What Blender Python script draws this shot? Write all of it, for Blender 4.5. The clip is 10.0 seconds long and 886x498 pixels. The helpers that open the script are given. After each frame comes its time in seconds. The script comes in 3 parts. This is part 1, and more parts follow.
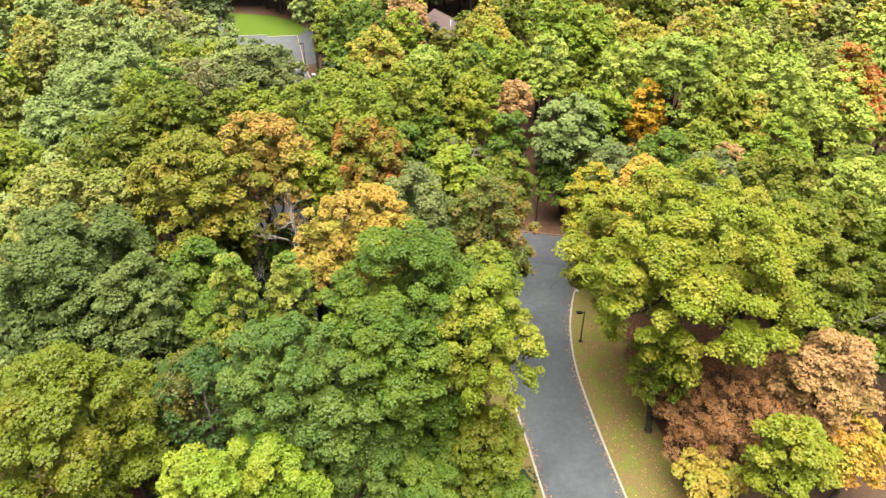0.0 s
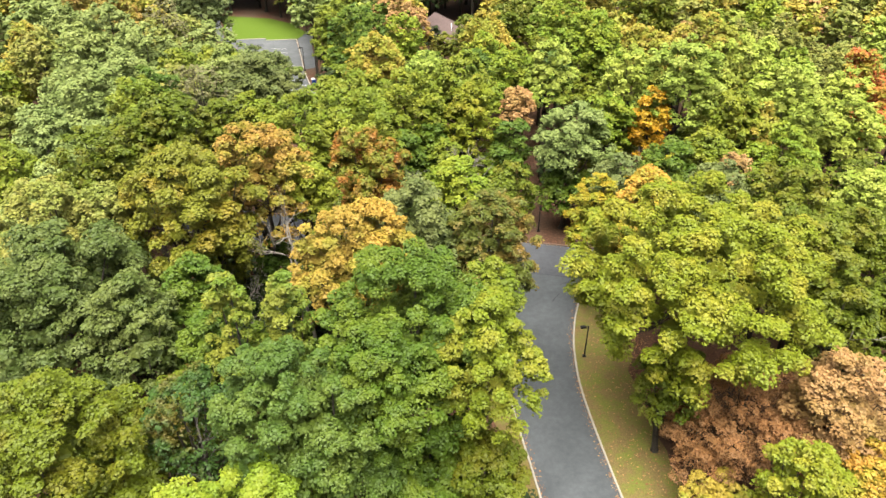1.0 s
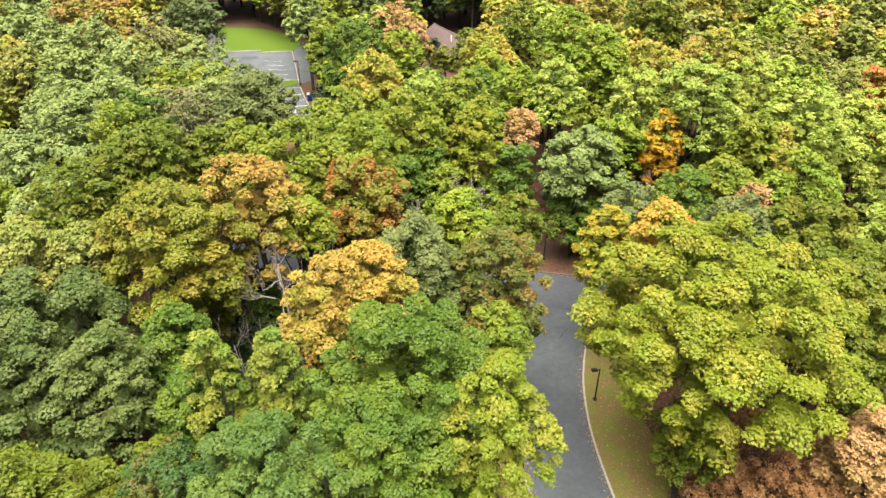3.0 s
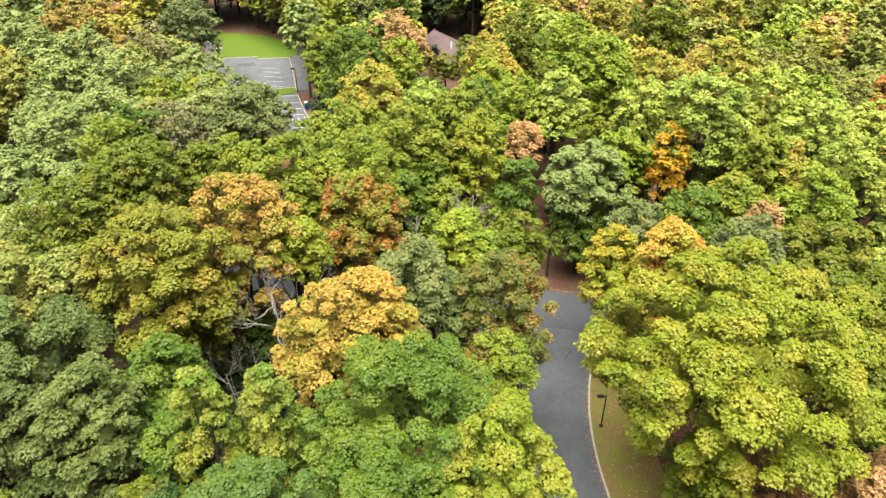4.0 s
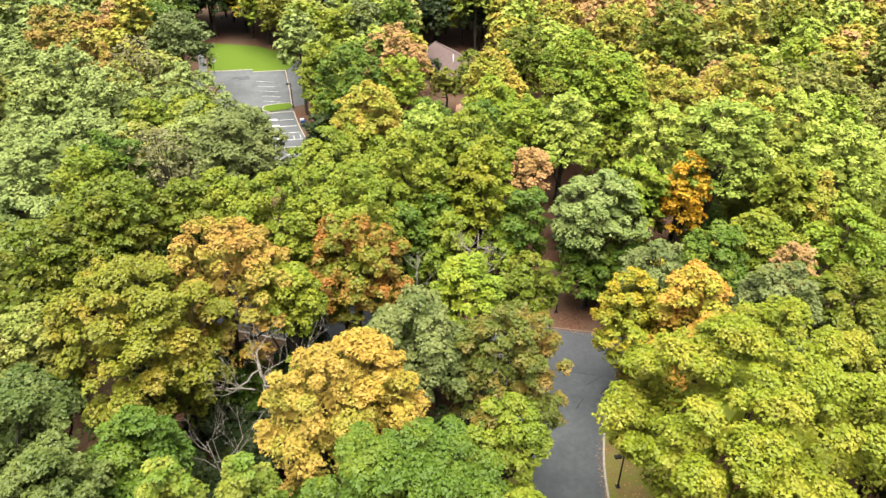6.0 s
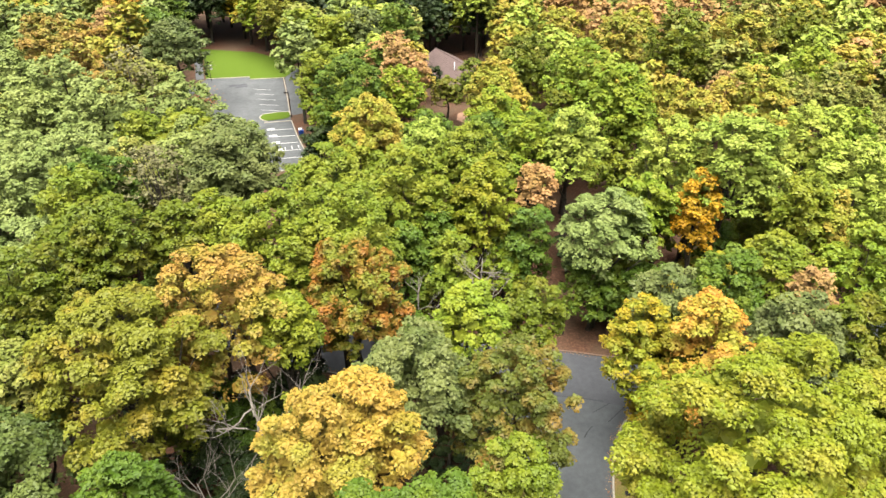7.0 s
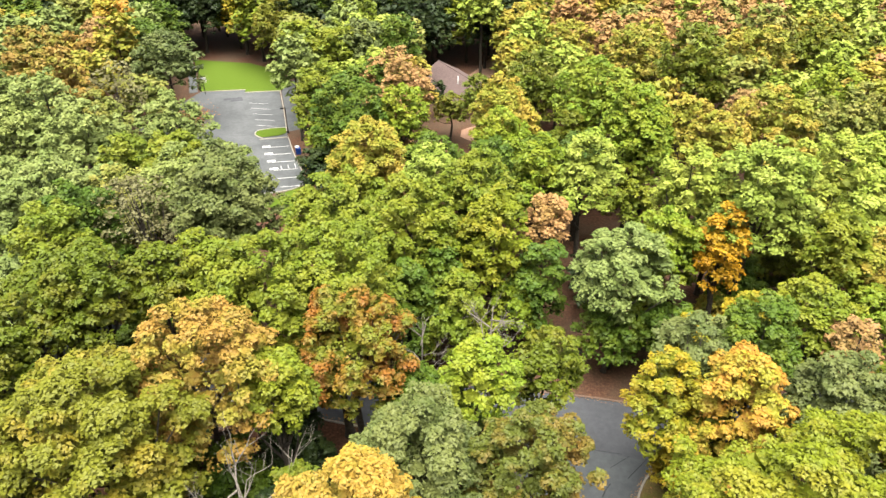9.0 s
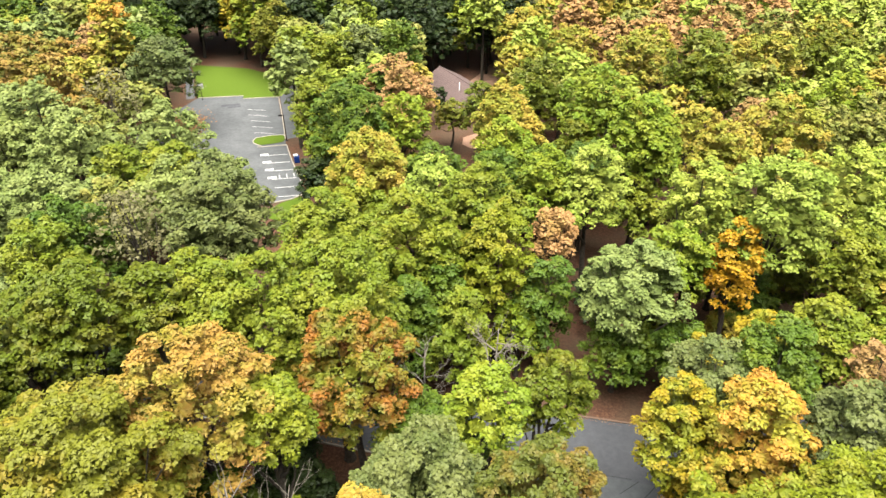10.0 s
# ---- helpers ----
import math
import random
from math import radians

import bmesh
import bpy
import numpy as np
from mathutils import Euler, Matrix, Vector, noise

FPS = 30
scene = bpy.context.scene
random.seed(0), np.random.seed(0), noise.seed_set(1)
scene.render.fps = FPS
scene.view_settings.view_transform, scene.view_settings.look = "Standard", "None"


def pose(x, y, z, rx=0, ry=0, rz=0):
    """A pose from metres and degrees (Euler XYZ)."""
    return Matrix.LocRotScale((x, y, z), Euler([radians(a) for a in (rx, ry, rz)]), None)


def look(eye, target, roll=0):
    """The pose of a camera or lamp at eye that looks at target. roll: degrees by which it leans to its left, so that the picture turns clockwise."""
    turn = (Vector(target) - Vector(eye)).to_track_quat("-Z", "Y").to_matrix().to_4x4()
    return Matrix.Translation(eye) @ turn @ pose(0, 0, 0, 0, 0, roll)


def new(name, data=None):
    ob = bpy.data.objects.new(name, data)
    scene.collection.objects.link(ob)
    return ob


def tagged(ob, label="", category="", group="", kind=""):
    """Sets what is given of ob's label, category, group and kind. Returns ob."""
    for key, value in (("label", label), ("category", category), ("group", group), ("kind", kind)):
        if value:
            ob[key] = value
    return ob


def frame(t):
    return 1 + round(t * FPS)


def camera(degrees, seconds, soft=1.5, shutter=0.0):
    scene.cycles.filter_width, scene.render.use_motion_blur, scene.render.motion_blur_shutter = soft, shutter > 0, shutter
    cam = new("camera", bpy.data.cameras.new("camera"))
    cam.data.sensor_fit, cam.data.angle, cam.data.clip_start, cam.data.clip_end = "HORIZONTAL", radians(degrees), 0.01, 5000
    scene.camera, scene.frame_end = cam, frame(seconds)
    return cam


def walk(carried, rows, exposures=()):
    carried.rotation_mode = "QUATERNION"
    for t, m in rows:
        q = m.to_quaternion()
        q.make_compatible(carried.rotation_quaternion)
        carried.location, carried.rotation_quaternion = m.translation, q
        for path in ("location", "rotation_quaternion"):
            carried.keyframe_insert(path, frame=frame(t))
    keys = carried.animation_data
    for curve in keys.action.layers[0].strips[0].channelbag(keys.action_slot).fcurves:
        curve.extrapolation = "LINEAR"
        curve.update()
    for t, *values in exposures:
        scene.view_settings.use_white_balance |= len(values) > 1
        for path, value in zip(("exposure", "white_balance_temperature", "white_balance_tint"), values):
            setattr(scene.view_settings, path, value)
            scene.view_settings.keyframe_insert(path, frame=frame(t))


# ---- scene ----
cam = camera(64.0, 10.0, 1.5)
EXPOSURE, KELVIN, TINT = 2.42, 6500, 10
PATH = [
    (0, (0.000, -0.000, 47.000), (-0.105, 8.254, 41.355), 0.12),
    (0.5, (0.019, 0.955, 47.064), (-0.096, 9.209, 41.419), 0.07),
    (1, (0.031, 1.993, 47.153), (-0.091, 10.245, 41.505), 0.03),
    (1.5, (-0.041, 3.198, 47.172), (-0.158, 11.455, 41.531), -0.02),
    (2, (-0.154, 4.427, 47.224), (-0.262, 12.689, 41.593), -0.02),
    (2.5, (-0.284, 5.739, 47.373), (-0.383, 14.003, 41.743), 0.06),
    (4, (-0.520, 9.956, 47.767), (-0.607, 18.225, 42.144), 0.07),
    (4.5, (-0.543, 11.516, 47.819), (-0.638, 19.787, 42.199), 0.03),
    (5, (-0.626, 13.082, 47.942), (-0.718, 21.352, 42.320), 0.01),
    (5.5, (-0.678, 14.522, 47.975), (-0.773, 22.794, 42.357), 0.01),
    (7, (-0.977, 19.247, 48.283), (-1.077, 27.519, 42.664), -0.07),
    (7.5, (-1.095, 20.669, 48.402), (-1.192, 28.938, 42.780), -0.05),
    (8, (-1.270, 22.213, 48.434), (-1.362, 30.483, 42.813), 0.03),
    (8.5, (-1.397, 23.682, 48.404), (-1.494, 31.956, 42.789), 0.05),
    (9, (-1.619, 25.115, 48.290), (-1.709, 33.399, 42.689), 0.09),
    (9.5, (-1.783, 26.433, 48.295), (-1.871, 34.720, 42.700), 0.09),
    (10, (-1.946, 27.608, 48.283), (-2.028, 35.899, 42.693), 0.13),
]
walk(cam, [(t, look(eye, target, roll)) for t, eye, target, roll in PATH], [(0, EXPOSURE, KELVIN, TINT), (10, EXPOSURE, KELVIN, TINT)])

# ---- light: a bright overcast sky, a wide soft sun ----
SUN_ELEVATION, SUN_TURN = 78.0, 180.0
world = bpy.data.worlds.new("overcast_sky")
scene.world = world
world.use_nodes = True
wt = world.node_tree
sky = wt.nodes.new("ShaderNodeTexSky")
sky.sky_type, sky.sun_disc = "NISHITA", False
sky.sun_elevation, sky.sun_rotation = radians(SUN_ELEVATION), radians(SUN_TURN)
sky.air_density, sky.dust_density = 1.0, 3.0
cloud = wt.nodes.new("ShaderNodeHueSaturation")
cloud.inputs["Saturation"].default_value = 0.3
wt.links.new(sky.outputs[0], cloud.inputs["Color"])
back = wt.nodes["Background"]
# cloud cover: three times as bright overhead as at the horizon
up = wt.nodes.new("ShaderNodeSeparateXYZ")
wt.links.new(wt.nodes.new("ShaderNodeTexCoord").outputs["Generated"], up.inputs[0])
rise = wt.nodes.new("ShaderNodeMapRange")
rise.inputs["To Min"].default_value, rise.inputs["To Max"].default_value = 0.4, 1.2
wt.links.new(up.outputs["Z"], rise.inputs["Value"])
cover = wt.nodes.new("ShaderNodeVectorMath")
cover.operation = "SCALE"
wt.links.new(cloud.outputs[0], cover.inputs[0])
wt.links.new(rise.outputs[0], cover.inputs["Scale"])
wt.links.new(cover.outputs[0], back.inputs[0])
back.inputs[1].default_value = 0.05
sun = new("sun", bpy.data.lights.new("sun", "SUN"))
sun.data.energy, sun.data.angle, sun.data.color = 4.0, radians(60), (1.0, 0.96, 0.88)
sun.matrix_world = pose(0, 0, 120, 90 - SUN_ELEVATION, 0, 180 - SUN_TURN)


# ---- materials ----
def lin(r, g, b, k=1.0):
    return tuple(0.42 * k * ((c / 255 + 0.055) / 1.055) ** 2.4 for c in (r, g, b)) + (1.0,)


class Nodes:
    """A material with a Principled shader and short ways to add nodes."""

    def __init__(self, name, rough=0.8, metal=0.0):
        self.mat = bpy.data.materials.new(name)
        self.mat.use_nodes = True
        self.t = self.mat.node_tree
        self.p = self.t.nodes["Principled BSDF"]
        self.p.inputs["Roughness"].default_value = rough
        self.p.inputs["Metallic"].default_value = metal
        self.p.inputs["Specular IOR Level"].default_value = 0.2

    def coords(self, kind="Object"):
        return self.t.nodes.new("ShaderNodeTexCoord").outputs[kind]

    def place(self):
        return self.t.nodes.new("ShaderNodeNewGeometry").outputs["Position"]

    def noise(self, at, scale, detail=4.0, rough=0.6):
        n = self.t.nodes.new("ShaderNodeTexNoise")
        n.inputs["Scale"].default_value, n.inputs["Detail"].default_value, n.inputs["Roughness"].default_value = scale, detail, rough
        self.t.links.new(at, n.inputs["Vector"])
        return n.outputs["Fac"]

    def ramp(self, fac, stops):
        r = self.t.nodes.new("ShaderNodeValToRGB")
        e = r.color_ramp.elements
        while len(e) < len(stops):
            e.new(0.5)
        for el, (at, col) in zip(e, stops):
            el.position, el.color = at, col
        self.t.links.new(fac, r.inputs[0])
        return r.outputs["Color"]

    def mix(self, fac, a, b, mode="MIX"):
        m = self.t.nodes.new("ShaderNodeMix")
        m.data_type, m.blend_type = "RGBA", mode
        for value, port in ((fac, m.inputs[0]), (a, m.inputs[6]), (b, m.inputs[7])):
            if isinstance(value, (int, float, tuple)):
                port.default_value = value
            else:
                self.t.links.new(value, port)
        return m.outputs[2]

    def bump(self, height, strength=0.3, distance=0.02):
        b = self.t.nodes.new("ShaderNodeBump")
        b.inputs["Strength"].default_value, b.inputs["Distance"].default_value = strength, distance
        self.t.links.new(height, b.inputs["Height"])
        self.t.links.new(b.outputs[0], self.p.inputs["Normal"])

    def colour(self, c):
        if isinstance(c, tuple):
            self.p.inputs["Base Color"].default_value = c
        else:
            self.t.links.new(c, self.p.inputs["Base Color"])
        return self.mat


def grey(v):
    return (v, v, v, 1.0)


def foliage(name, a, b, share=0.5, gain=0.9):
    """Leaves of two colours that take turns over a crown, each spray and each leaf a little lighter or darker, each tree a little apart."""
    n = Nodes("leaves_" + name, 0.6)
    a, b = ((c[0], c[1], c[2] * 0.72) for c in (a, b))
    at = n.coords()
    fac = n.noise(at, 0.33, 3.0)
    lo = 0.68 - 0.4 * share
    big = n.ramp(fac, [(lo - 0.07, lin(*a, gain)), (lo + 0.09, lin(*b, gain))])
    spray = n.ramp(n.noise(at, 1.7, 2.0), [(0.3, grey(0.9)), (0.5, grey(1.0)), (0.72, (1.05, 1.03, 1.0, 1.0))])
    rnd = n.t.nodes.new("ShaderNodeNewGeometry").outputs["Random Per Island"]
    tone = n.ramp(rnd, [(0.0, grey(0.86)), (0.5, grey(0.99)), (1.0, (1.06, 1.05, 1.0, 1.0))])
    col = n.mix(1.0, n.mix(1.0, big, spray, "MULTIPLY"), tone, "MULTIPLY")
    own = n.t.nodes.new("ShaderNodeObjectInfo").outputs["Random"]
    each = n.ramp(own, [(0.0, (0.9, 0.95, 1.0, 1.0)), (0.5, grey(1.0)), (1.0, (1.06, 1.03, 0.97, 1.0))])
    col = n.mix(1.0, col, each, "MULTIPLY")
    n.colour(col)
    thin = n.t.nodes.new("ShaderNodeBsdfTranslucent")
    n.t.links.new(col, thin.inputs["Color"])
    both = n.t.nodes.new("ShaderNodeMixShader")
    both.inputs[0].default_value = 0.12
    n.t.links.new(n.p.outputs[0], both.inputs[1])
    n.t.links.new(thin.outputs[0], both.inputs[2])
    n.t.links.new(both.outputs[0], n.t.nodes["Material Output"].inputs["Surface"])
    return n.mat


LEAVES = {}
LABEL = {}
THIN = {}


def kind(name, label, a, b, share=0.5, thin=1.0, gain=0.9):
    LEAVES[name], LABEL[name], THIN[name] = foliage(name, a, b, share, gain), label, thin


kind("yolive", "broad tree with yellow-olive autumn leaves in rounded clumps", (138, 156, 36), (158, 158, 46), 0.35, gain=0.58)
kind("ygreen", "leafy tree with fresh yellow-green crown", (136, 162, 48), (160, 172, 60), 0.4, gain=0.88)
kind("bright", "large spreading tree with bright lime-green and yellowing leaves", (156, 172, 44), (186, 184, 72), 0.35, gain=0.68)
kind("green", "mid-green broadleaf tree with dense crown", (108, 142, 44), (138, 162, 56), 0.4, gain=0.62)
kind("bluish", "dense tree with cool bluish-green leaf clumps", (112, 146, 68), (140, 166, 84), 0.4, gain=0.56)
kind("olive", "large oak-like tree with grey-olive leaves", (118, 140, 78), (148, 164, 108), 0.45, gain=0.56)
kind("moss", "tall tree with mossy olive-green crown", (132, 152, 44), (158, 166, 58), 0.45, gain=0.8)
kind("pale", "tree with pale cream and light-green leaves", (150, 162, 92), (176, 174, 112), 0.45, gain=0.78)
kind("slender", "slender upright tree with pale yellow-green top", (124, 154, 54), (172, 178, 84), 0.5, 0.8, gain=0.7)
kind("ivy", "ivy-clad tree with green leaves and a reddish top", (80, 114, 48), (150, 126, 62), 0.25, 0.7, gain=0.7)
kind("gold", "tree with golden yellow-orange autumn crown", (226, 184, 104), (200, 186, 90), 0.35, gain=0.68)
kind("greyish", "tree with dull grey-green leaves", (120, 136, 94), (146, 156, 116), 0.45, gain=0.72)
kind("rustgreen", "tree turning rust-red among green leaves", (178, 118, 58), (136, 142, 52), 0.5, gain=0.84)
kind("rust", "tree with rust-brown autumn leaves", (196, 156, 98), (170, 164, 80), 0.4, gain=0.78)
kind("mottled", "tree mottled with pinkish tan and olive leaves", (176, 142, 84), (122, 134, 62), 0.55, gain=0.66)
kind("ochre", "tree with ochre and olive autumn crown", (152, 158, 58), (180, 164, 70), 0.3, gain=0.68)
kind("yellow", "small tree with clear yellow leaves", (214, 184, 54), (174, 180, 60), 0.4, gain=0.72)
kind("orange", "narrow tree with vivid orange-yellow leaves", (228, 164, 28), (232, 184, 56), 0.4, gain=0.8)
kind("amber", "tree with soft orange and yellow-green leaves", (232, 172, 92), (190, 186, 80), 0.45, gain=0.78)
kind("brown", "low tree with thin reddish-brown leaves and bare twigs", (190, 136, 116), (166, 122, 104), 0.5, 0.5, gain=0.85)
kind("tan", "tree with tan and yellow-green autumn leaves", (186, 162, 84), (152, 156, 66), 0.5, gain=1.02)
kind("pink", "tree with pinkish-tan fading leaves", (204, 156, 136), (186, 150, 116), 0.4, 0.8, gain=0.9)
# dark green with the gain lowered: shade under the trees is in the colour
kind("dark", "tree with dark green leaves, shade put into their colour", (62, 88, 44), (86, 106, 54), 0.4, gain=0.5)
kind("light", "broad tree with light green airy crown", (146, 166, 76), (170, 182, 102), 0.45, gain=1.08)
kind("sage", "rounded tree with pale sage-green leaves", (130, 148, 100), (156, 170, 126), 0.45, gain=0.96)
kind("red", "tree with red autumn leaves", (226, 120, 84), (172, 164, 72), 0.45)
kind("bare", "nearly bare grey tree with fine twigs", (142, 138, 124), (128, 122, 104), 0.5, 0.35)


def bark_material(name, a, b):
    n = Nodes(name, 0.9)
    f = n.noise(n.coords(), 6.0, 5.0)
    n.colour(n.ramp(f, [(0.35, lin(*a)), (0.7, lin(*b))]))
    n.bump(f, 0.5, 0.03)
    return n.mat


BARK = bark_material("bark", (56, 50, 42), (96, 88, 76))
DEAD = bark_material("dead_wood", (108, 100, 90), (160, 152, 140))


def ground_material():
    n = Nodes("leaf_litter", 0.95)
    at = n.place()
    fine, broad, grain = n.noise(at, 3.5, 6.0, 0.7), n.noise(at, 0.16, 3.0), n.noise(at, 14.0, 3.0)
    litter = n.ramp(fine, [(0.3, lin(62, 42, 31)), (0.5, lin(100, 68, 50)), (0.72, lin(146, 106, 78))])
    soil = n.ramp(grain, [(0.3, lin(68, 56, 44)), (0.7, lin(112, 94, 72))])
    n.colour(n.mix(n.ramp(broad, [(0.42, grey(0.0)), (0.62, grey(0.7))]), litter, soil))
    n.bump(fine, 0.6, 0.06)
    return n.mat


def grass_material(name, a, b, worn):
    n = Nodes(name, 0.9)
    at = n.place()
    fine, broad = n.noise(at, 9.0, 5.0, 0.7), n.noise(at, 0.7, 5.0, 0.7)
    blades = n.ramp(fine, [(0.3, lin(*a)), (0.7, lin(*b))])
    dry = n.ramp(fine, [(0.3, lin(104, 84, 50)), (0.7, lin(146, 120, 78))])
    n.colour(n.mix(n.ramp(broad, [(0.62 - worn, grey(0.0)), (0.84 - worn, grey(0.85))]), blades, dry))
    n.bump(fine, 0.6, 0.04)
    return n.mat


def asphalt_material(name, a, b):
    n = Nodes(name, 0.85)
    at = n.place()
    fine, broad, streak = n.noise(at, 40.0, 3.0), n.noise(at, 0.35, 5.0, 0.65), n.noise(at, 2.0, 4.0)
    base = n.ramp(broad, [(0.3, lin(*a)), (0.7, lin(*b))])
    col = n.mix(0.22, base, n.ramp(fine, [(0.35, grey(0.3)), (0.65, grey(0.7))]), "OVERLAY")
    n.colour(n.mix(0.3, col, n.ramp(streak, [(0.35, grey(0.3)), (0.65, grey(0.62))]), "OVERLAY"))
    n.bump(fine, 0.3, 0.01)
    return n.mat


def plain_material(name, c, rough=0.7, vary=0.25, scale=4.0, metal=0.0):
    n = Nodes(name, rough, metal)
    f = n.noise(n.place(), scale, 5.0)
    n.colour(n.ramp(f, [(0.3, lin(*c, 1 - vary)), (0.7, lin(*c, 1 + vary * 0.5))]))
    n.bump(f, 0.2, 0.01)
    return n.mat


LITTER = ground_material()
VERGE = grass_material("verge_grass", (98, 108, 34), (132, 136, 56), 0.27)
LAWN = grass_material("lawn_grass", (72, 98, 10), (100, 122, 18), -0.06)
FRESH = asphalt_material("newer_asphalt", (76, 78, 82), (92, 94, 98))
TAR = plain_material("tar", (44, 44, 46), 0.6)
ROAD = asphalt_material("road_asphalt", (81, 85, 87), (97, 101, 103))
LOT = asphalt_material("car_park_asphalt", (92, 95, 96), (114, 116, 117))
KERB = plain_material("kerb_concrete", (190, 182, 166), 0.85)
STAINED = plain_material("stained_kerb", (128, 106, 90), 0.9)
PAINT = plain_material("road_paint", (226, 226, 222), 0.7, 0.2, 9.0)
BLACK = plain_material("black_metal", (30, 28, 28), 0.45, 0.2)
BLUE = plain_material("blue_plastic", (30, 70, 150), 0.5)
SHINGLE = plain_material("roof_shingle", (116, 98, 94), 0.9, 0.3, 3.0)
WALLS = plain_material("brown_wall", (120, 92, 74), 0.85)
DIRT = plain_material("packed_dirt", (176, 140, 116), 0.95, 0.25, 1.2)
WHITE = plain_material("white_board", (235, 235, 232), 0.5, 0.08)


# ---- mesh helpers ----
def mesh(name, verts, faces, material, parent=None, smooth=False):
    me = bpy.data.meshes.new(name)
    me.from_pydata([tuple(map(float, v)) for v in verts], [], faces)
    me.materials.append(material)
    if smooth:
        me.polygons.foreach_set("use_smooth", [True] * len(me.polygons))
    ob = new(name, me)
    ob.parent = parent
    return ob


def part(name, bm, material, parent, label=""):
    me = bpy.data.meshes.new(name)
    bm.to_mesh(me)
    bm.free()
    me.materials.append(material)
    ob = new(name, me)
    ob.parent = parent
    return tagged(ob, label)


def box(w, d, h, at=(0, 0, 0), bevel=0.0, turn=0.0):
    """A bmesh box that stands on at."""
    bm = bmesh.new()
    bmesh.ops.create_cube(bm, size=1.0, matrix=Matrix.Translation(at) @ Matrix.Rotation(radians(turn), 4, "Z") @ Matrix.Translation((0, 0, h / 2)) @ Matrix.Diagonal((w, d, h, 1)))
    if bevel:
        bmesh.ops.bevel(bm, geom=bm.edges[:], offset=bevel, segments=2, affect="EDGES")
    return bm


def tube(bm, points, radii, sides=7):
    """A tapered tube through points, added to a bmesh."""
    rings = []
    for i, p in enumerate(points):
        d = (Vector(points[min(i + 1, len(points) - 1)]) - Vector(points[max(i - 1, 0)])).normalized()
        u = d.orthogonal().normalized()
        v = d.cross(u)
        rings.append([bm.verts.new(Vector(p) + radii[i] * (math.cos(a) * u + math.sin(a) * v)) for a in (2 * math.pi * k / sides for k in range(sides))])
    for a, b in zip(rings, rings[1:]):
        for k in range(sides):
            try:
                bm.faces.new((a[k], a[(k + 1) % sides], b[(k + 1) % sides], b[k])).smooth = True
            except ValueError:
                pass
    bm.faces.new(rings[-1])


def spline(points, step=1.0):
    """A smooth line through points in the plan."""
    p = [Vector(q) for q in points]
    p = [2 * p[0] - p[1]] + p + [2 * p[-1] - p[-2]]
    out = []
    for a, b, c, d in zip(p, p[1:], p[2:], p[3:]):
        n = max(2, int((c - b).length / step))
        for i in range(n):
            t = i / n
            out.append(0.5 * ((2 * b) + (c - a) * t + (2 * a - 5 * b + 4 * c - d) * t * t + (3 * b - a - 3 * c + d) * t**3))
    return out + [p[-2]]


def side(line, off):
    """The line moved to its right by off."""
    out = []
    for i, p in enumerate(line):
        d = (line[min(i + 1, len(line) - 1)] - line[max(i - 1, 0)]).normalized()
        out.append(p + off * Vector((d.y, -d.x)))
    return out


def sheet(name, outline, z, material, label="", category="", parent=None):
    """A flat piece of ground inside an outline."""
    bm = bmesh.new()
    f = bm.faces.new([bm.verts.new((p[0], p[1], z)) for p in outline])
    f.normal_update()
    if f.normal.z < 0:
        f.normal_flip()
    bmesh.ops.triangulate(bm, faces=[f])
    return tagged(part(name, bm, material, parent), label, category, kind="structure")


def kerb(line, width, height, label):
    """A kerb along a line, width to its right, with rounded top edges."""
    bm = bmesh.new()
    rows = []
    for off, z in ((0, -0.1), (0, height - 0.03), (0.03, height), (width - 0.03, height), (width, height - 0.03), (width, -0.1)):
        rows.append([bm.verts.new((p.x, p.y, z)) for p in side(line, off)])
    for a, b in zip(rows, rows[1:]):
        for i in range(len(line) - 1):
            bm.faces.new((a[i], b[i], b[i + 1], a[i + 1]))
    bmesh.ops.recalc_face_normals(bm, faces=bm.faces[:])
    return tagged(part("kerb", bm, KERB, None), label, "kerb", kind="structure")


def stripe(name, a, b, width, z, material, parent, label=""):
    a, b = Vector(a), Vector(b)
    n = (b - a).normalized()
    n = Vector((-n.y, n.x)) * width / 2
    bm = bmesh.new()
    bm.faces.new([bm.verts.new((*q, z)) for q in (a - n, b - n, b + n, a + n)])
    return part(name, bm, material, parent, label)


# ---- ground and road ----
MAIN_RIGHT = spline([(34, -60), (24.5, -20), (17.8, 12), (15.0, 27), (13.6, 35.5), (12.9, 40), (12.1, 46.2), (11.85, 50), (12.0, 54), (12.4, 56.8), (13.0, 59.5), (13.8, 61.7), (15.2, 63.7), (17.5, 64.8), (22, 65.4), (32, 67), (45, 71), (62, 78), (90, 92)], 0.7)
MAIN_LEFT = spline([(27.6, -60), (18.2, -20), (11.6, 12), (8.8, 27), (7.4, 35.5), (6.7, 39.8), (5.9, 44.4), (5.6, 47), (5.45, 51), (5.4, 55), (5.2, 59), (4.2, 62.5), (1.8, 65.2), (-1.5, 66.6), (-7, 67.8), (-18, 70.4), (-34, 74.5), (-60, 82), (-90, 92)], 0.7)
NORTH = spline([(-90, 99), (-60, 89), (-34, 81.5), (-18, 77.4), (-7, 74.9), (3, 73.3), (10, 72.4), (16.8, 71.3), (22, 71.6), (32, 73.4), (45, 77.6), (62, 84.8), (90, 99)], 0.7)

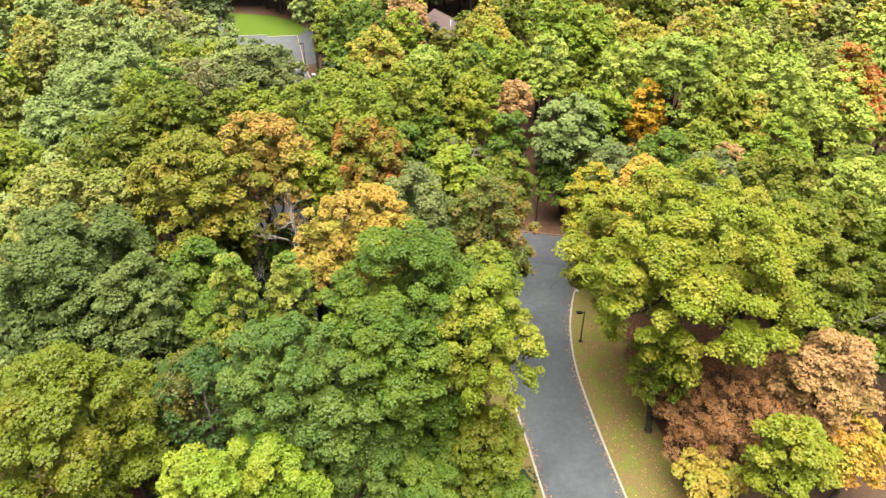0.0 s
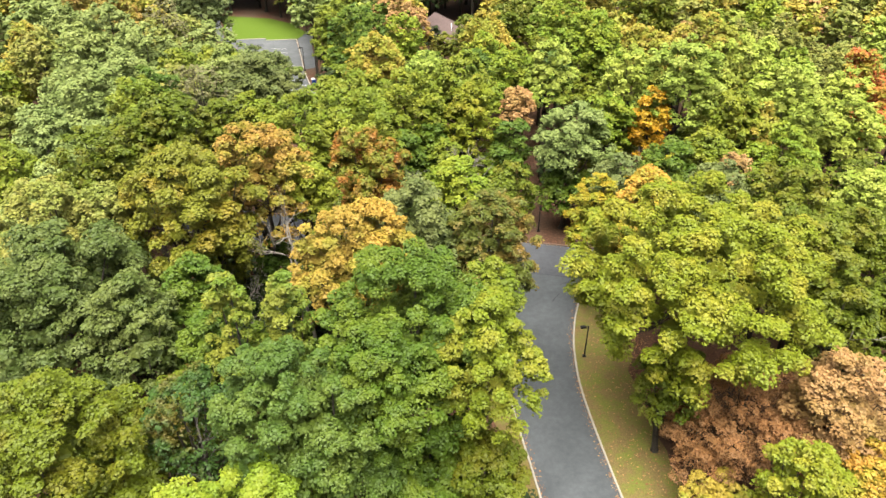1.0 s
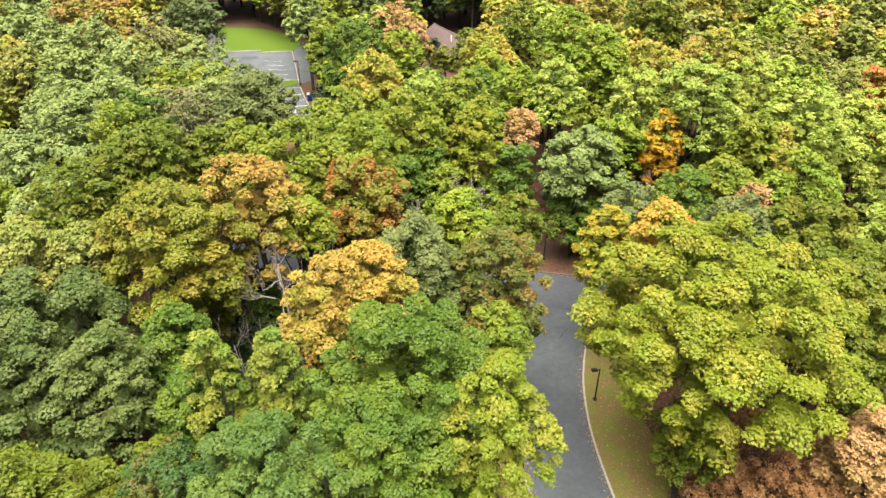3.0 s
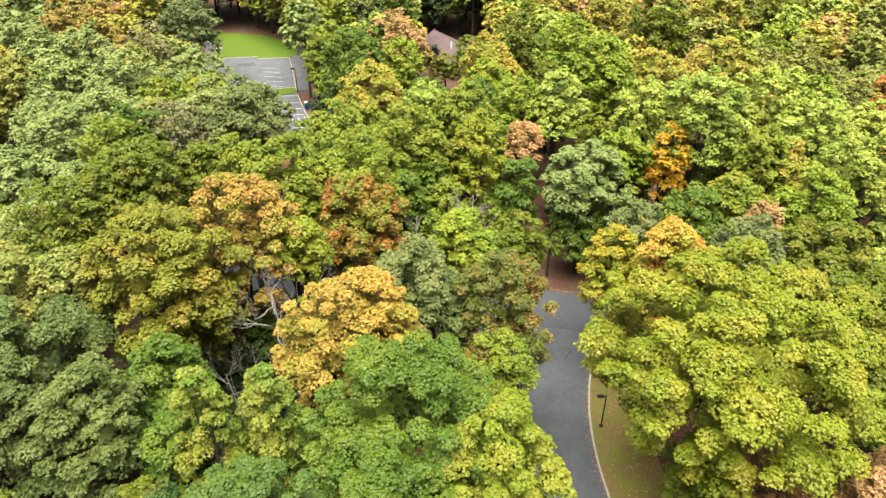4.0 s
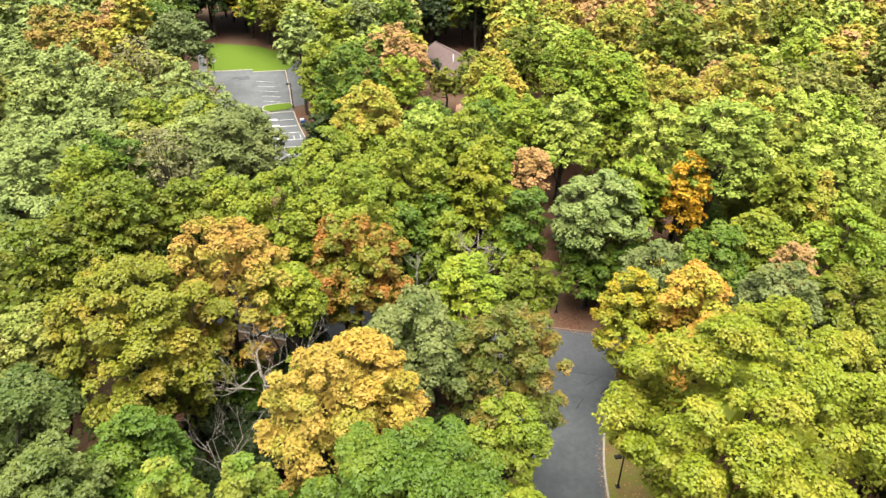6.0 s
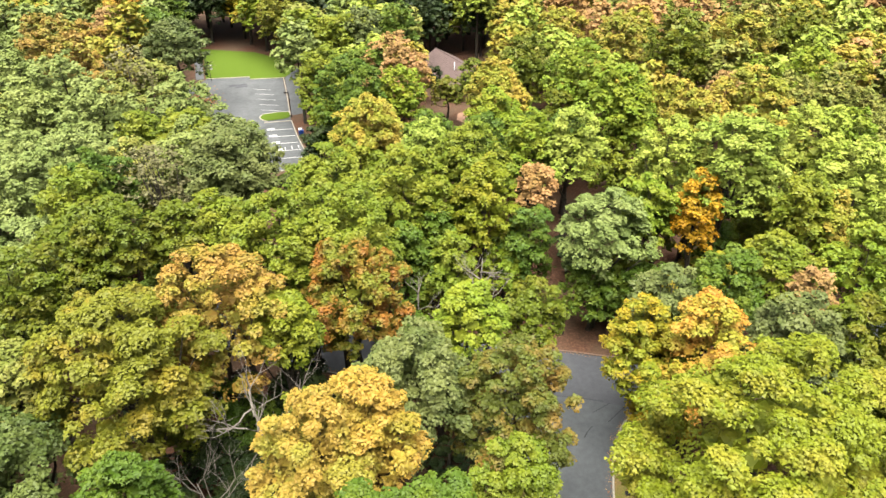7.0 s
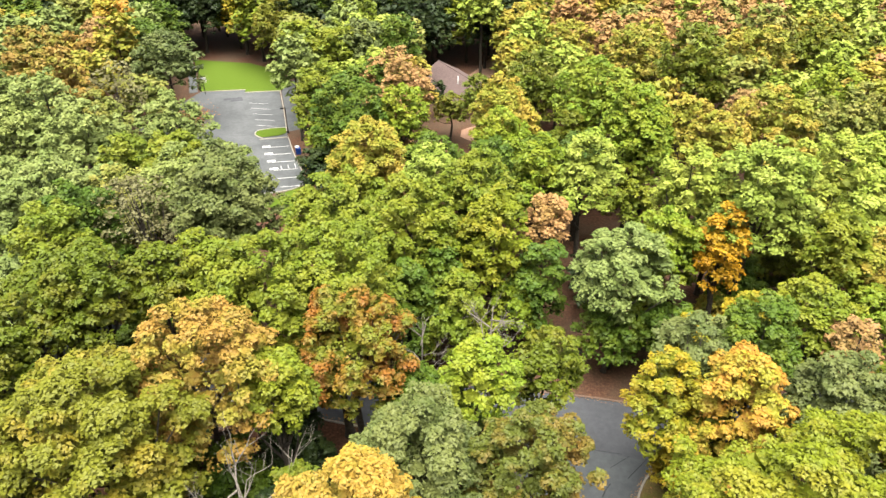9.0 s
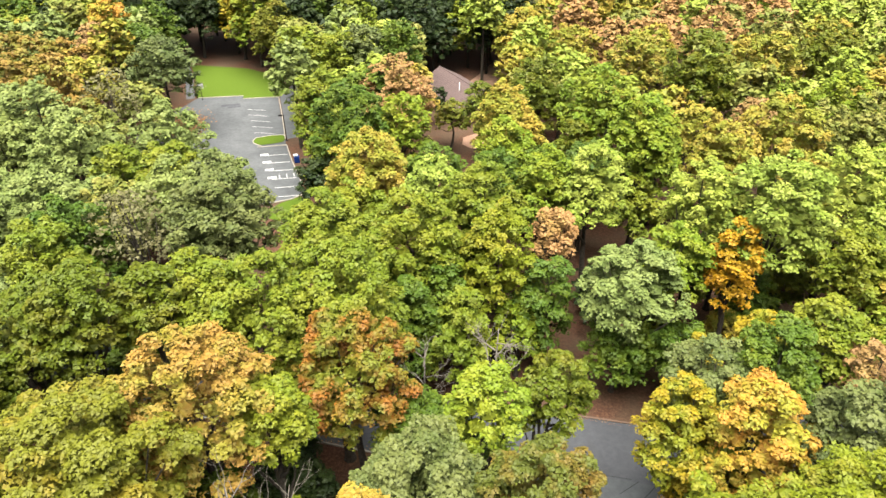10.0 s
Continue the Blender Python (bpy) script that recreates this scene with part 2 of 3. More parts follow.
ground = sheet("ground", [(-2500, -2500), (2500, -2500), (2500, 2500), (-2500, 2500)], 0.0, LITTER, "woodland floor of reddish-brown fallen leaves and soil", "ground")
road = sheet("road", MAIN_LEFT + NORTH + list(reversed(MAIN_RIGHT)), 0.02, ROAD, "smooth grey asphalt park road with a side junction", "road")
side_road = spline([(-34, 75.0), (-18, 70.9), (-7, 68.3), (-1.5, 67.0), (5, 66.3), (10.6, 65.9), (15.7, 64.9), (22, 65.8), (32, 67.4), (40, 69.8)], 1.0)
sheet("side_road", side_road + [p for p in reversed(side(NORTH, 0.2)) if -34 < p.x < 40], 0.024, FRESH, "newer dark asphalt of the side road", "road")
kerb(MAIN_RIGHT, 0.17, 0.12, "pale concrete kerb along the curving park road")
kerb(list(reversed(MAIN_LEFT)), 0.17, 0.12, "pale concrete kerb along the wooded road edge")
kerb(list(reversed(NORTH)), -0.15, 0.1, "low leaf-stained kerb along the side road").data.materials[0] = STAINED


for a, b, width in (((10.8, 61.2), (11.2, 61.9), 0.1), ((11.2, 61.9), (11.7, 62.5), 0.07), ((13.2, 63.0), (14.3, 64.1), 0.08), ((14.3, 64.1), (15.2, 65.0), 0.07), ((12.0, 64.1), (12.9, 64.7), 0.06), ((12.9, 64.7), (13.8, 65.3), 0.06), ((8.0, 66.2), (10.6, 66.0), 0.07), ((10.6, 66.0), (13.2, 65.5), 0.06)):
    stripe("crack", a, b, width, 0.031, TAR, road, "dark tar-filled crack")


def ragged(line, near, far, seed, wild=0.7):
    """An outline beside a line: straight along near, uneven along far."""
    outer = []
    for p, q in zip(side(line, far), side(line, near)):
        k = noise.noise((p.x * 0.22, p.y * 0.22, seed)) + 0.5 * noise.noise((p.x * 0.9, p.y * 0.9, seed))
        outer.append(p + (p - q).normalized() * k * wild)
    return side(line, near) + list(reversed(outer))


east = [p for p in MAIN_RIGHT if 10 < p.y < 63.5 and p.x < 15.2]
west = [p for p in MAIN_LEFT if -20 < p.y < 60]
sheet("grass_verge", ragged(east, 0.17, 5.2, 3.0, 1.6), 0.03, VERGE, "thin olive-green grass verge strewn with fallen leaves", "grass")
sheet("grass_verge", ragged(list(reversed(west)), 0.17, 2.0, 8.0, 0.6), 0.03, VERGE, "narrow strip of dry grass beside the wood", "grass")


def scatter(name, spots, size, material, label, category, z=0.05):
    """Fallen leaves: small bent quads that lie where spots gives them."""
    n = len(spots)
    p = np.array(spots)
    a = np.random.rand(n) * 2 * np.pi
    s = size * (0.6 + 0.8 * np.random.rand(n))
    u = np.stack([np.cos(a), np.sin(a), 0.4 * (np.random.rand(n) - 0.5)], -1) * s[:, None]
    v = np.stack([-np.sin(a), np.cos(a), 0.4 * (np.random.rand(n) - 0.5)], -1) * s[:, None] * 0.7
    c = np.concatenate([p, np.full((n, 1), z)], 1)
    return tagged(patches(name, (c - u, c - v, c + u, c + v), material), label, category, kind="stuff")


def patches(name, corners, material, parent=None):
    """One mesh of many loose three- or four-cornered patches."""
    k, n = len(corners), len(corners[0])
    me = bpy.data.meshes.new(name)
    me.vertices.add(k * n)
    me.vertices.foreach_set("co", np.stack(corners, 1).astype(np.float32).ravel())
    me.loops.add(k * n)
    me.loops.foreach_set("vertex_index", np.arange(k * n, dtype=np.int32))
    me.polygons.add(n)
    me.polygons.foreach_set("loop_start", np.arange(0, k * n, k, dtype=np.int32))
    me.update(calc_edges=True)
    me.materials.append(material)
    ob = new(name, me)
    ob.parent = parent
    return ob


def fallen_material(name, a, b):
    n = Nodes(name, 0.8)
    rnd = n.t.nodes.new("ShaderNodeNewGeometry").outputs["Random Per Island"]
    n.colour(n.ramp(rnd, [(0.0, lin(*a)), (0.5, lin(*b)), (1.0, lin(206, 164, 104))]))
    return n.mat


FALLEN = fallen_material("fallen_leaves", (122, 74, 48), (172, 122, 78))
spots = []
for p, q in zip(side(east, 0.2), side(east, 7.5)):
    for _ in range(46):
        k = random.random() ** 0.6
        spots.append((p + (q - p) * k + Vector((random.gauss(0, 0.4), random.gauss(0, 0.4))))[:])
scatter("fallen_leaves", spots, 0.07, FALLEN, "tan and brown leaves fallen over the grass verge", "leaves")
spots = []
for line, sign in ((MAIN_RIGHT, -1), (MAIN_LEFT, 1), (NORTH, 1)):
    for p, q in zip(side(line, 0.05 * sign), side(line, 0.55 * sign)):
        if -10 < p.y < 85 and -40 < p.x < 45:
            for _ in range(10):
                spots.append((p + (q - p) * random.random() ** 2.2 + (q - p).orthogonal() * random.uniform(-0.8, 0.8))[:])
scatter("gutter_leaves", spots, 0.06, FALLEN, "orange-brown leaves drifted along the road gutters", "leaves")


# ---- trees ----
def unit(v):
    return v / (np.linalg.norm(v, axis=1)[:, None] + 1e-9)


SPREAD = np.array([(math.sqrt(1 - z * z) * math.cos(2.39996 * i), math.sqrt(1 - z * z) * math.sin(2.39996 * i), z) for i, z in ((i, 0.96 - 1.2 * i / 12) for i in range(13))])


def clumps(lobes):
    """Small leaf clumps that stand out of each lobe of a crown, most of them upwards and outwards: x, y, z, radius and the way out."""
    lobes = np.array(lobes)
    home = np.repeat(np.arange(len(lobes)), len(SPREAD))
    turn = np.random.rand(len(lobes)) * 6.3
    c, d = np.cos(turn)[:, None], np.sin(turn)[:, None]
    way = np.stack([SPREAD[:, 0] * c - SPREAD[:, 1] * d, SPREAD[:, 0] * d + SPREAD[:, 1] * c, np.tile(SPREAD[:, 2], (len(lobes), 1))], -1).reshape(-1, 3)
    way = unit(way + 0.22 * np.random.normal(size=way.shape))
    rad = lobes[home, 3] * np.random.uniform(0.3, 0.5, len(home))
    at = lobes[home, :3] + way * (lobes[home, 3] * np.random.uniform(0.42, 0.68, len(home)))[:, None] * (1.1, 1.1, 0.76)
    keep = np.ones(len(home), bool)
    for i, (x, y, z, r) in enumerate(lobes):
        keep &= (np.linalg.norm(at - (x, y, z), axis=1) > 0.66 * r) | (home == i)
    return at[keep], rad[keep], way[keep], home[keep]


def sprigs(lobes, inner, cover, size):
    """Corners of leaf sprigs that cover the outside of the clumps of a crown; cover: layers of leaves."""
    outer, lobes = len(lobes), np.array(lobes + inner)
    mid, rad, out, home = clumps(lobes)
    count = int(cover * 2.5 * (rad[home < outer] ** 2).sum() / size**2 * (1.2 if inner else 1.0))
    rise = (mid[:, 2] - mid[:, 2].min()) / max(0.5, np.ptp(mid[:, 2]))
    weight = rad**2 * (0.25 + 0.75 * np.sqrt(rise)) * np.where(home < outer, 1.0, 0.28)
    pick = np.random.choice(len(mid), count, p=weight / weight.sum())
    way = unit(np.random.normal(size=(count, 3)) + 0.5 * out[pick] + (0, 0, 0.4))
    at = mid[pick] + way * (rad[pick] * (0.82 + 0.32 * np.random.rand(count) ** 2))[:, None] * (1.05, 1.05, 0.85)
    home = home[pick]
    keep = np.ones(count, bool)
    for i, (x, y, z, r) in enumerate(lobes):
        keep &= (np.abs(at - (x, y, z)).max(1) > 0.62 * r) | (home == i)
    at, way = at[keep], way[keep]
    n = len(at)
    normal = unit(0.45 * way + (0, 0, 0.55) + 0.22 * np.random.normal(size=(n, 3)))
    u = unit(np.cross(normal, np.random.normal(size=(n, 3))))
    v = np.cross(normal, u)
    s = size * (0.7 + 0.6 * np.random.rand(n))[:, None]
    return at - u * s * 0.8 - v * s * 0.55, at + u * s * 0.8 - v * s * 0.55, at + v * s


PHI = (1 + 5**0.5) / 2
ICO = unit(np.array([(-1, PHI, 0), (1, PHI, 0), (-1, -PHI, 0), (1, -PHI, 0), (0, -1, PHI), (0, 1, PHI), (0, -1, -PHI), (0, 1, -PHI), (PHI, 0, -1), (PHI, 0, 1), (-PHI, 0, -1), (-PHI, 0, 1)]))
ICO_FACES = np.array([(0, 11, 5), (0, 5, 1), (0, 1, 7), (0, 7, 10), (0, 10, 11), (1, 5, 9), (5, 11, 4), (11, 10, 2), (10, 7, 6), (7, 1, 8), (3, 9, 4), (3, 4, 2), (3, 2, 6), (3, 6, 8), (3, 8, 9), (4, 9, 5), (2, 4, 11), (6, 2, 10), (8, 6, 7), (9, 8, 1)])


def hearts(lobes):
    """Closed solids added inside each lobe to block light and keep gaps dark."""
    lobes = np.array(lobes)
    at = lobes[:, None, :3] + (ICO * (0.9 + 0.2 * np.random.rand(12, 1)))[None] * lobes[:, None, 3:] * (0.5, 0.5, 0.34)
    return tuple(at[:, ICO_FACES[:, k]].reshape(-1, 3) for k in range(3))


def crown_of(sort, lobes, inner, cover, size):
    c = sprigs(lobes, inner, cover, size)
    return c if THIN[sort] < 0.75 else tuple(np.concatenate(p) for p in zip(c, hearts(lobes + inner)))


def trunk_mesh(bm, height, girth, lean, lobes, limbs, sides=7):
    top = Vector((lean[0], lean[1], height))
    line = [Vector((lean[0] * k**1.5 + 0.25 * math.sin(5 * k + height), lean[1] * k**1.5, height * k)) for k in (0, 0.04, 0.2, 0.45, 0.7, 1.0)]
    tube(bm, line, [girth * f for f in (1.5, 1.05, 0.9, 0.75, 0.5, 0.2)], sides)
    for x, y, z, r in random.sample(list(lobes), min(limbs, len(lobes))):
        k = random.uniform(0.45, 0.85)
        a = line[0].lerp(top, k)
        a.x, a.y = lean[0] * k**1.5, lean[1] * k**1.5
        e = Vector((x, y, z))
        m = a.lerp(e, 0.5) + Vector((0, 0, -0.12 * (e - a).length))
        tube(bm, [a, m, e], [girth * 0.42, girth * 0.26, girth * 0.08], 5)


def lobes_of(radius, low, high, lean, fine=1.0):
    """A heap of leaf masses that fills an uneven crown from low to high."""
    half = (high - low) / 2
    usual = (0.52 + 0.07 * radius) * fine
    seed = Vector((random.uniform(-50, 50), random.uniform(-50, 50), random.uniform(-50, 50)))
    out = []
    n = int(2.7 * (radius / usual) * (half + radius) / 2 / usual)
    for i in range(n):
        z = 1 - 1.55 * (i + 0.5) / n
        a = i * 2.39996 + random.uniform(-0.7, 0.7)
        r = math.sqrt(max(0.0, 1 - z * z)) ** 1.12
        way = Vector((r * math.cos(a), r * math.sin(a), z))
        rad = (0.62 + 0.85 * random.random() ** 1.6) * usual
        push = 0.98 + 0.2 * noise.noise(way * 1.5 + seed) + 0.16 * noise.noise(way * 3.6 + seed) + random.uniform(-0.16, 0.1)
        reach = max(0.2, radius - 0.5 * rad) * push
        out.append((lean[0] + reach * way.x, lean[1] + reach * way.y, low + half + max(0.3, half - 0.6 * rad) * z * min(push, 1.08), rad))
    return out


def inside_of(radius, low, high, lean):
    """Sparsely leaved inner lobes, added to close holes and keep a crown dark inside."""
    half, usual = (high - low) / 2, 0.85 + 0.12 * radius
    n = int(1.1 * radius * (half + radius) / usual**2)
    out = []
    for i in range(n):
        z = 0.9 - 1.4 * (i + 0.5) / n
        a, r, rad = i * 2.39996, math.sqrt(1 - z * z), usual * random.uniform(0.85, 1.1)
        out.append((lean[0] + 0.5 * radius * r * math.cos(a), lean[1] + 0.5 * radius * r * math.sin(a), low + half + 0.45 * half * z, rad))
    return out


def within(outline, x, y):
    """Whether a place lies inside an outline."""
    hit = False
    for a, b in zip(outline, list(outline[1:]) + [outline[0]]):
        if (a[1] > y) != (b[1] > y) and x < a[0] + (y - a[1]) / (b[1] - a[1]) * (b[0] - a[0]):
            hit = not hit
    return hit


ROAD_EDGE = [p[:] for p in side(MAIN_LEFT, -0.9) + side(NORTH, -0.7) + list(reversed(side(MAIN_RIGHT, 0.9)))]
CAR_PARK = [(-50, 137), (-46.8, 146.3), (-38.9, 147.5), (-38.6, 146.2), (-32.6, 147.1), (-27.9, 129.8), (-27.3, 127.6), (-23.1, 116.3), (-22, 112.3), (-24.5, 110.4), (-33, 108), (-42, 122), (-52, 130)]
LAWN_EDGE = [(-53.2, 163.7), (-50, 156), (-46.9, 146.5), (-38.9, 147.5), (-38.6, 146.2), (-32.6, 147.1), (-31.7, 149.2), (-31.5, 152), (-35, 157.7), (-41.3, 161.7), (-48.3, 162.8)]
HOUSE = (-0.2, 142.8, -60.0)
YARD = [(-7, 137), (-7, 153), (2, 154), (6, 150), (6, 127), (-1, 126)]


def paved(x, y):
    return within(ROAD_EDGE, x, y) or within(CAR_PARK, x, y) or within(LAWN_EDGE, x, y) or within(YARD, x, y)


TREES = 0


def plant(sort, x, y, height, radius, dx=0.0, dy=0.0, low=0.0, stuff=None):
    """A tree whose crown stands over (x, y); its trunk stands dx, dy from there."""
    global TREES
    TREES += 1
    random.seed(TREES * 7 + 1), np.random.seed(TREES)
    far = math.hypot(x, y - 14)
    if not dx and not dy:
        dx, dy = next(((r * math.cos(a), r * math.sin(a)) for r in (0, 1, 1.8, 2.6, 3.4, 4.2, 5) for a in (3.1, 2.4, 3.9, 1.6, 4.7, 0.8, 5.5, 0) if not paved(x + r * math.cos(a), y + r * math.sin(a))), (0, 0))
    lean = (-dx, -dy)
    low = low or max(height * 0.25, height - 2.4 * radius - 2)
    lobes = lobes_of(radius, low, height, lean, 0.6 if sort == "brown" else 1.0)
    inner = inside_of(radius, low, height, lean) if radius > 2 else []
    size = (0.07 + 0.0015 * far) * (0.6 if sort == "brown" else 1)
    cover = THIN[sort] * max(0.8, 1.4 - 0.006 * far)
    if stuff is not None:
        stuff.append((sort, *([(x + a, y + b, c, r) for a, b, c, r in heap] for heap in (lobes, inner)), cover * (0.95 if height > 8 else 0.3), size * 1.75, (x, y, height)))
        return None
    tree = tagged(new("tree"), LABEL[sort], "tree", "woodland trees")
    tree.location = (x + dx, y + dy, 0)
    tree.rotation_euler = (0, 0, 0)
    bm = bmesh.new()
    girth = 0.10 + 0.011 * height + 0.012 * radius
    trunk_mesh(bm, height * 0.72, girth, lean, lobes, (12 if THIN[sort] < 0.6 else 9) if far < 75 else 3)
    part("trunk", bm, BARK, tree)
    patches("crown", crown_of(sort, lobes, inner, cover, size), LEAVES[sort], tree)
    return tree


plant("bright", 18.6, 45.6, 22.4, 8.9, -0.3, -1.3, 6.0)
plant("yolive", 16.8, 41.5, 11.5, 2.6)
plant("yolive", -22.6, 27.3, 20.5, 5.7)
plant("olive", -27.8, 42.3, 20.5, 6.6)
plant("olive", -22.3, 39.5, 18.5, 3.5)
plant("bluish", -10.0, 31.0, 20.5, 4.0)
plant("bluish", -7.0, 30.5, 18.5, 3.6)
plant("green", -3.0, 37.4, 22.3, 5.8)
plant("green", -3.5, 32.5, 20.0, 3.4)
plant("bright", 2.1, 35.5, 20.3, 3.9)
plant("gold", -8.6, 45.5, 20.3, 3.6)
plant("gold", -5.9, 47.8, 20.0, 3.3)
plant("ochre", -21.5, 51.8, 22.5, 5.3)
plant("rust", -17.6, 58.3, 21.5, 4.9)
plant("rustgreen", -8.5, 63.6, 18.8, 4.2)
plant("moss", -13.0, 58.3, 18.3, 2.6)
plant("greyish", -3.5, 53.3, 18.7, 4.1)
plant("mottled", 3.2, 53.0, 17.8, 4.2)
plant("moss", 3.2, 48.6, 14.0, 2.8)
plant("ygreen", 0.5, 59.7, 17.8, 2.6)
plant("yolive", 5.8, 63.9, 14.8, 2.6)
plant("slender", -14.7, 38.6, 20.0, 2.0, 0.1, 0.0, 5.0)
plant("slender", -11.3, 39.5, 19.8, 1.7, 0.1, 0.0, 5.0)
plant("green", -17.5, 39.5, 15.5, 2.4)
plant("green", -19.5, 44.5, 17.1, 2.8)
plant("yellow", 14.0, 61.6, 15.0, 2.8, 3.6, 0.0, 3.5)
plant("yellow", 16.5, 60.0, 9.0, 2.6, 1.5, 0.0, 1.0)
plant("amber", 18.4, 59.6, 16.4, 3.7, 0.4, 0.0, 4.0)
plant("greyish", 17.0, 64.8, 15.4, 3.2)
plant("sage", 13.9, 76.2, 15.8, 4.3, 0.1, 0.0, 6.0)
plant("green", 13.2, 75.6, 9.0, 3.2, 0.1, 0.0, 0.8)
plant("bright", 2.4, 80.0, 17.5, 3.3, 0.1, 0.0, 3.0)
plant("green", 6.8, 78.2, 13.5, 2.8, 0.1, 0.0, 2.0)
plant("pink", 7.8, 83.5, 15.5, 2.2)
plant("moss", -15.5, 66.5, 21.0, 4.4)
plant("moss", -10.3, 70.0, 20.5, 4.8)
plant("moss", -5.0, 81.0, 18.0, 4.6)
plant("green", -3.0, 78.5, 13.0, 3.2, 0.1, 0.0, 2.0)
plant("yolive", -27.0, 64.4, 22.1, 3.4)
plant("yolive", -30.4, 63.7, 20.5, 3.4)
plant("yolive", -32.4, 58.6, 20.6, 3.6)
plant("yolive", -23.0, 66.5, 20.5, 2.5)
plant("moss", -20.0, 68.6, 20.3, 3.0)
plant("pale", -28.4, 49.8, 20.3, 2.8)
plant("pale", -31.8, 49.1, 20.9, 4.0)
plant("greyish", -21.4, 81.2, 20.5, 4.4)
plant("sage", -27.0, 84.0, 19.6, 3.6)
plant("greyish", -24.4, 87.0, 18.4, 3.8)
plant("bare", -29.0, 78.4, 19.7, 3.6)
plant("sage", -42.8, 97.5, 17.8, 5.0)
plant("sage", -51.7, 100.0, 17.3, 5.0)
plant("sage", -41.4, 78.2, 18.9, 4.4)
plant("green", -33.8, 76.7, 19.5, 4.0)
plant("sage", -39.1, 83.3, 18.7, 4.4)
plant("moss", -33.2, 71.7, 20.5, 3.6)
plant("greyish", -22.1, 77.4, 21.3, 3.6)
plant("sage", -24.2, 89.2, 17.2, 3.2)
plant("sage", -36.2, 106.3, 15.7, 5.0)
plant("sage", -49.5, 103.8, 19.6, 4.6)
plant("sage", -46.2, 86.8, 17.4, 4.6)
plant("rust", -54.3, 115.0, 18.5, 4.4)
plant("bare", -46.3, 114.9, 16.8, 3.6)
plant("greyish", -46.0, 132.0, 15.5, 5.6)
plant("green", -54.5, 143.2, 14.6, 5.4)
plant("rust", -62.4, 126.0, 18.0, 5.0)
plant("tan", -10.3, 93.0, 18.6, 4.4)
plant("pink", -9.9, 94.8, 14.8, 3.8)
plant("ygreen", -16.3, 106.0, 12.2, 3.8)
plant("dark", -18.6, 115.3, 12.3, 3.2)
plant("moss", -18.8, 115.1, 16.7, 4.4)
plant("green", -13.4, 105.0, 18.6, 5.0)
plant("pink", -8.9, 118.1, 17.3, 5.0)
plant("green", -13.0, 118.6, 16.3, 4.0)
plant("dark", -17.6, 102.0, 11.0, 2.6)
plant("moss", 1.1, 85.1, 18.8, 4.0)
plant("ygreen", 8.0, 90.7, 17.7, 3.4)
plant("light", 12.1, 89.0, 19.2, 3.6)
plant("ygreen", 19.5, 99.0, 19.8, 3.8)
plant("ygreen", 19.6, 97.0, 18.9, 3.2)
plant("tan", 27.8, 105.8, 16.2, 3.8)
plant("tan", 27.6, 97.6, 17.6, 3.2)
plant("light", 26.3, 80.7, 22.4, 4.6)
plant("light", 34.5, 83.9, 21.6, 5.0)
plant("light", 37.8, 78.8, 20.3, 4.6)
plant("ygreen", 18.1, 79.1, 16.3, 3.0)
plant("light", 21.2, 83.4, 20.2, 3.6)
plant("moss", 31.2, 74.9, 18.6, 2.8)
plant("orange", 22.9, 78.2, 17.0, 2.3, 0.1, 0.0, 6.5)
plant("tan", 33.0, 75.6, 17.0, 3.0)
plant("moss", 26.4, 67.6, 16.9, 3.4)
plant("green", 21.5, 65.5, 16.8, 3.2)
plant("ygreen", 35.0, 69.7, 16.6, 3.8)
plant("pink", 27.7, 64.0, 16.4, 1.9)
plant("greyish", 24.0, 57.8, 18.3, 3.6)
plant("yolive", 29.3, 57.0, 18.8, 4.0)
plant("yolive", 26.3, 49.7, 18.8, 3.6)
plant("yolive", 28.7, 48.7, 18.0, 3.4)
plant("yolive", 30.2, 45.9, 15.2, 3.4)
plant("brown", 22.6, 40.2, 9.0, 5.6)
plant("brown", 19.6, 40.2, 6.5, 2.8)
plant("brown", 24.5, 36.8, 8.5, 3.2)
plant("brown", 19.2, 37.0, 4.8, 2.4)
plant("pink", 27.6, 37.8, 14.0, 3.6)
plant("bright", 22.9, 31.8, 12.0, 2.7)
plant("tan", 19.3, 34.2, 5.0, 2.5)
plant("amber", 29.4, 34.6, 9.0, 2.4)
plant("ivy", -15.9, 31.6, 17.8, 2.8)
plant("ygreen", -10.6, 26.6, 15.8, 3.6)
plant("bluish", -5.8, 30.1, 14.4, 3.0)
plant("green", -1.5, 33.5, 11.5, 3.0)
plant("yolive", 2.6, 33.0, 11.0, 2.8)
plant("green", 3.6, 31.5, 7.0, 2.4)
plant("green", -2.0, 29.5, 10.5, 3.0)
plant("ygreen", -13.3, 23.4, 17.6, 2.3)
plant("yolive", -18.5, 35.0, 13.5, 3.0)
plant("yolive", -22.8, 33.6, 13.5, 2.8, 0.1, 0.0, 2.0)
# dark ones here share the leaf colour lowered for gap shade
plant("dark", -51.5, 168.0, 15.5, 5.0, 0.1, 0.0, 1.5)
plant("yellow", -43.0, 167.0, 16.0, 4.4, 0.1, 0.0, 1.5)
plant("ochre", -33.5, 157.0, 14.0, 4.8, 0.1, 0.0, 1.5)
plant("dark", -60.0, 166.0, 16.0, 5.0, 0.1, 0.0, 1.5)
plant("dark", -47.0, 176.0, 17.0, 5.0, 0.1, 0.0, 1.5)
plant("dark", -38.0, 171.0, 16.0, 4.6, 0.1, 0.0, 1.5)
plant("green", -28.0, 166.0, 16.0, 5.0, 0.1, 0.0, 3.0)
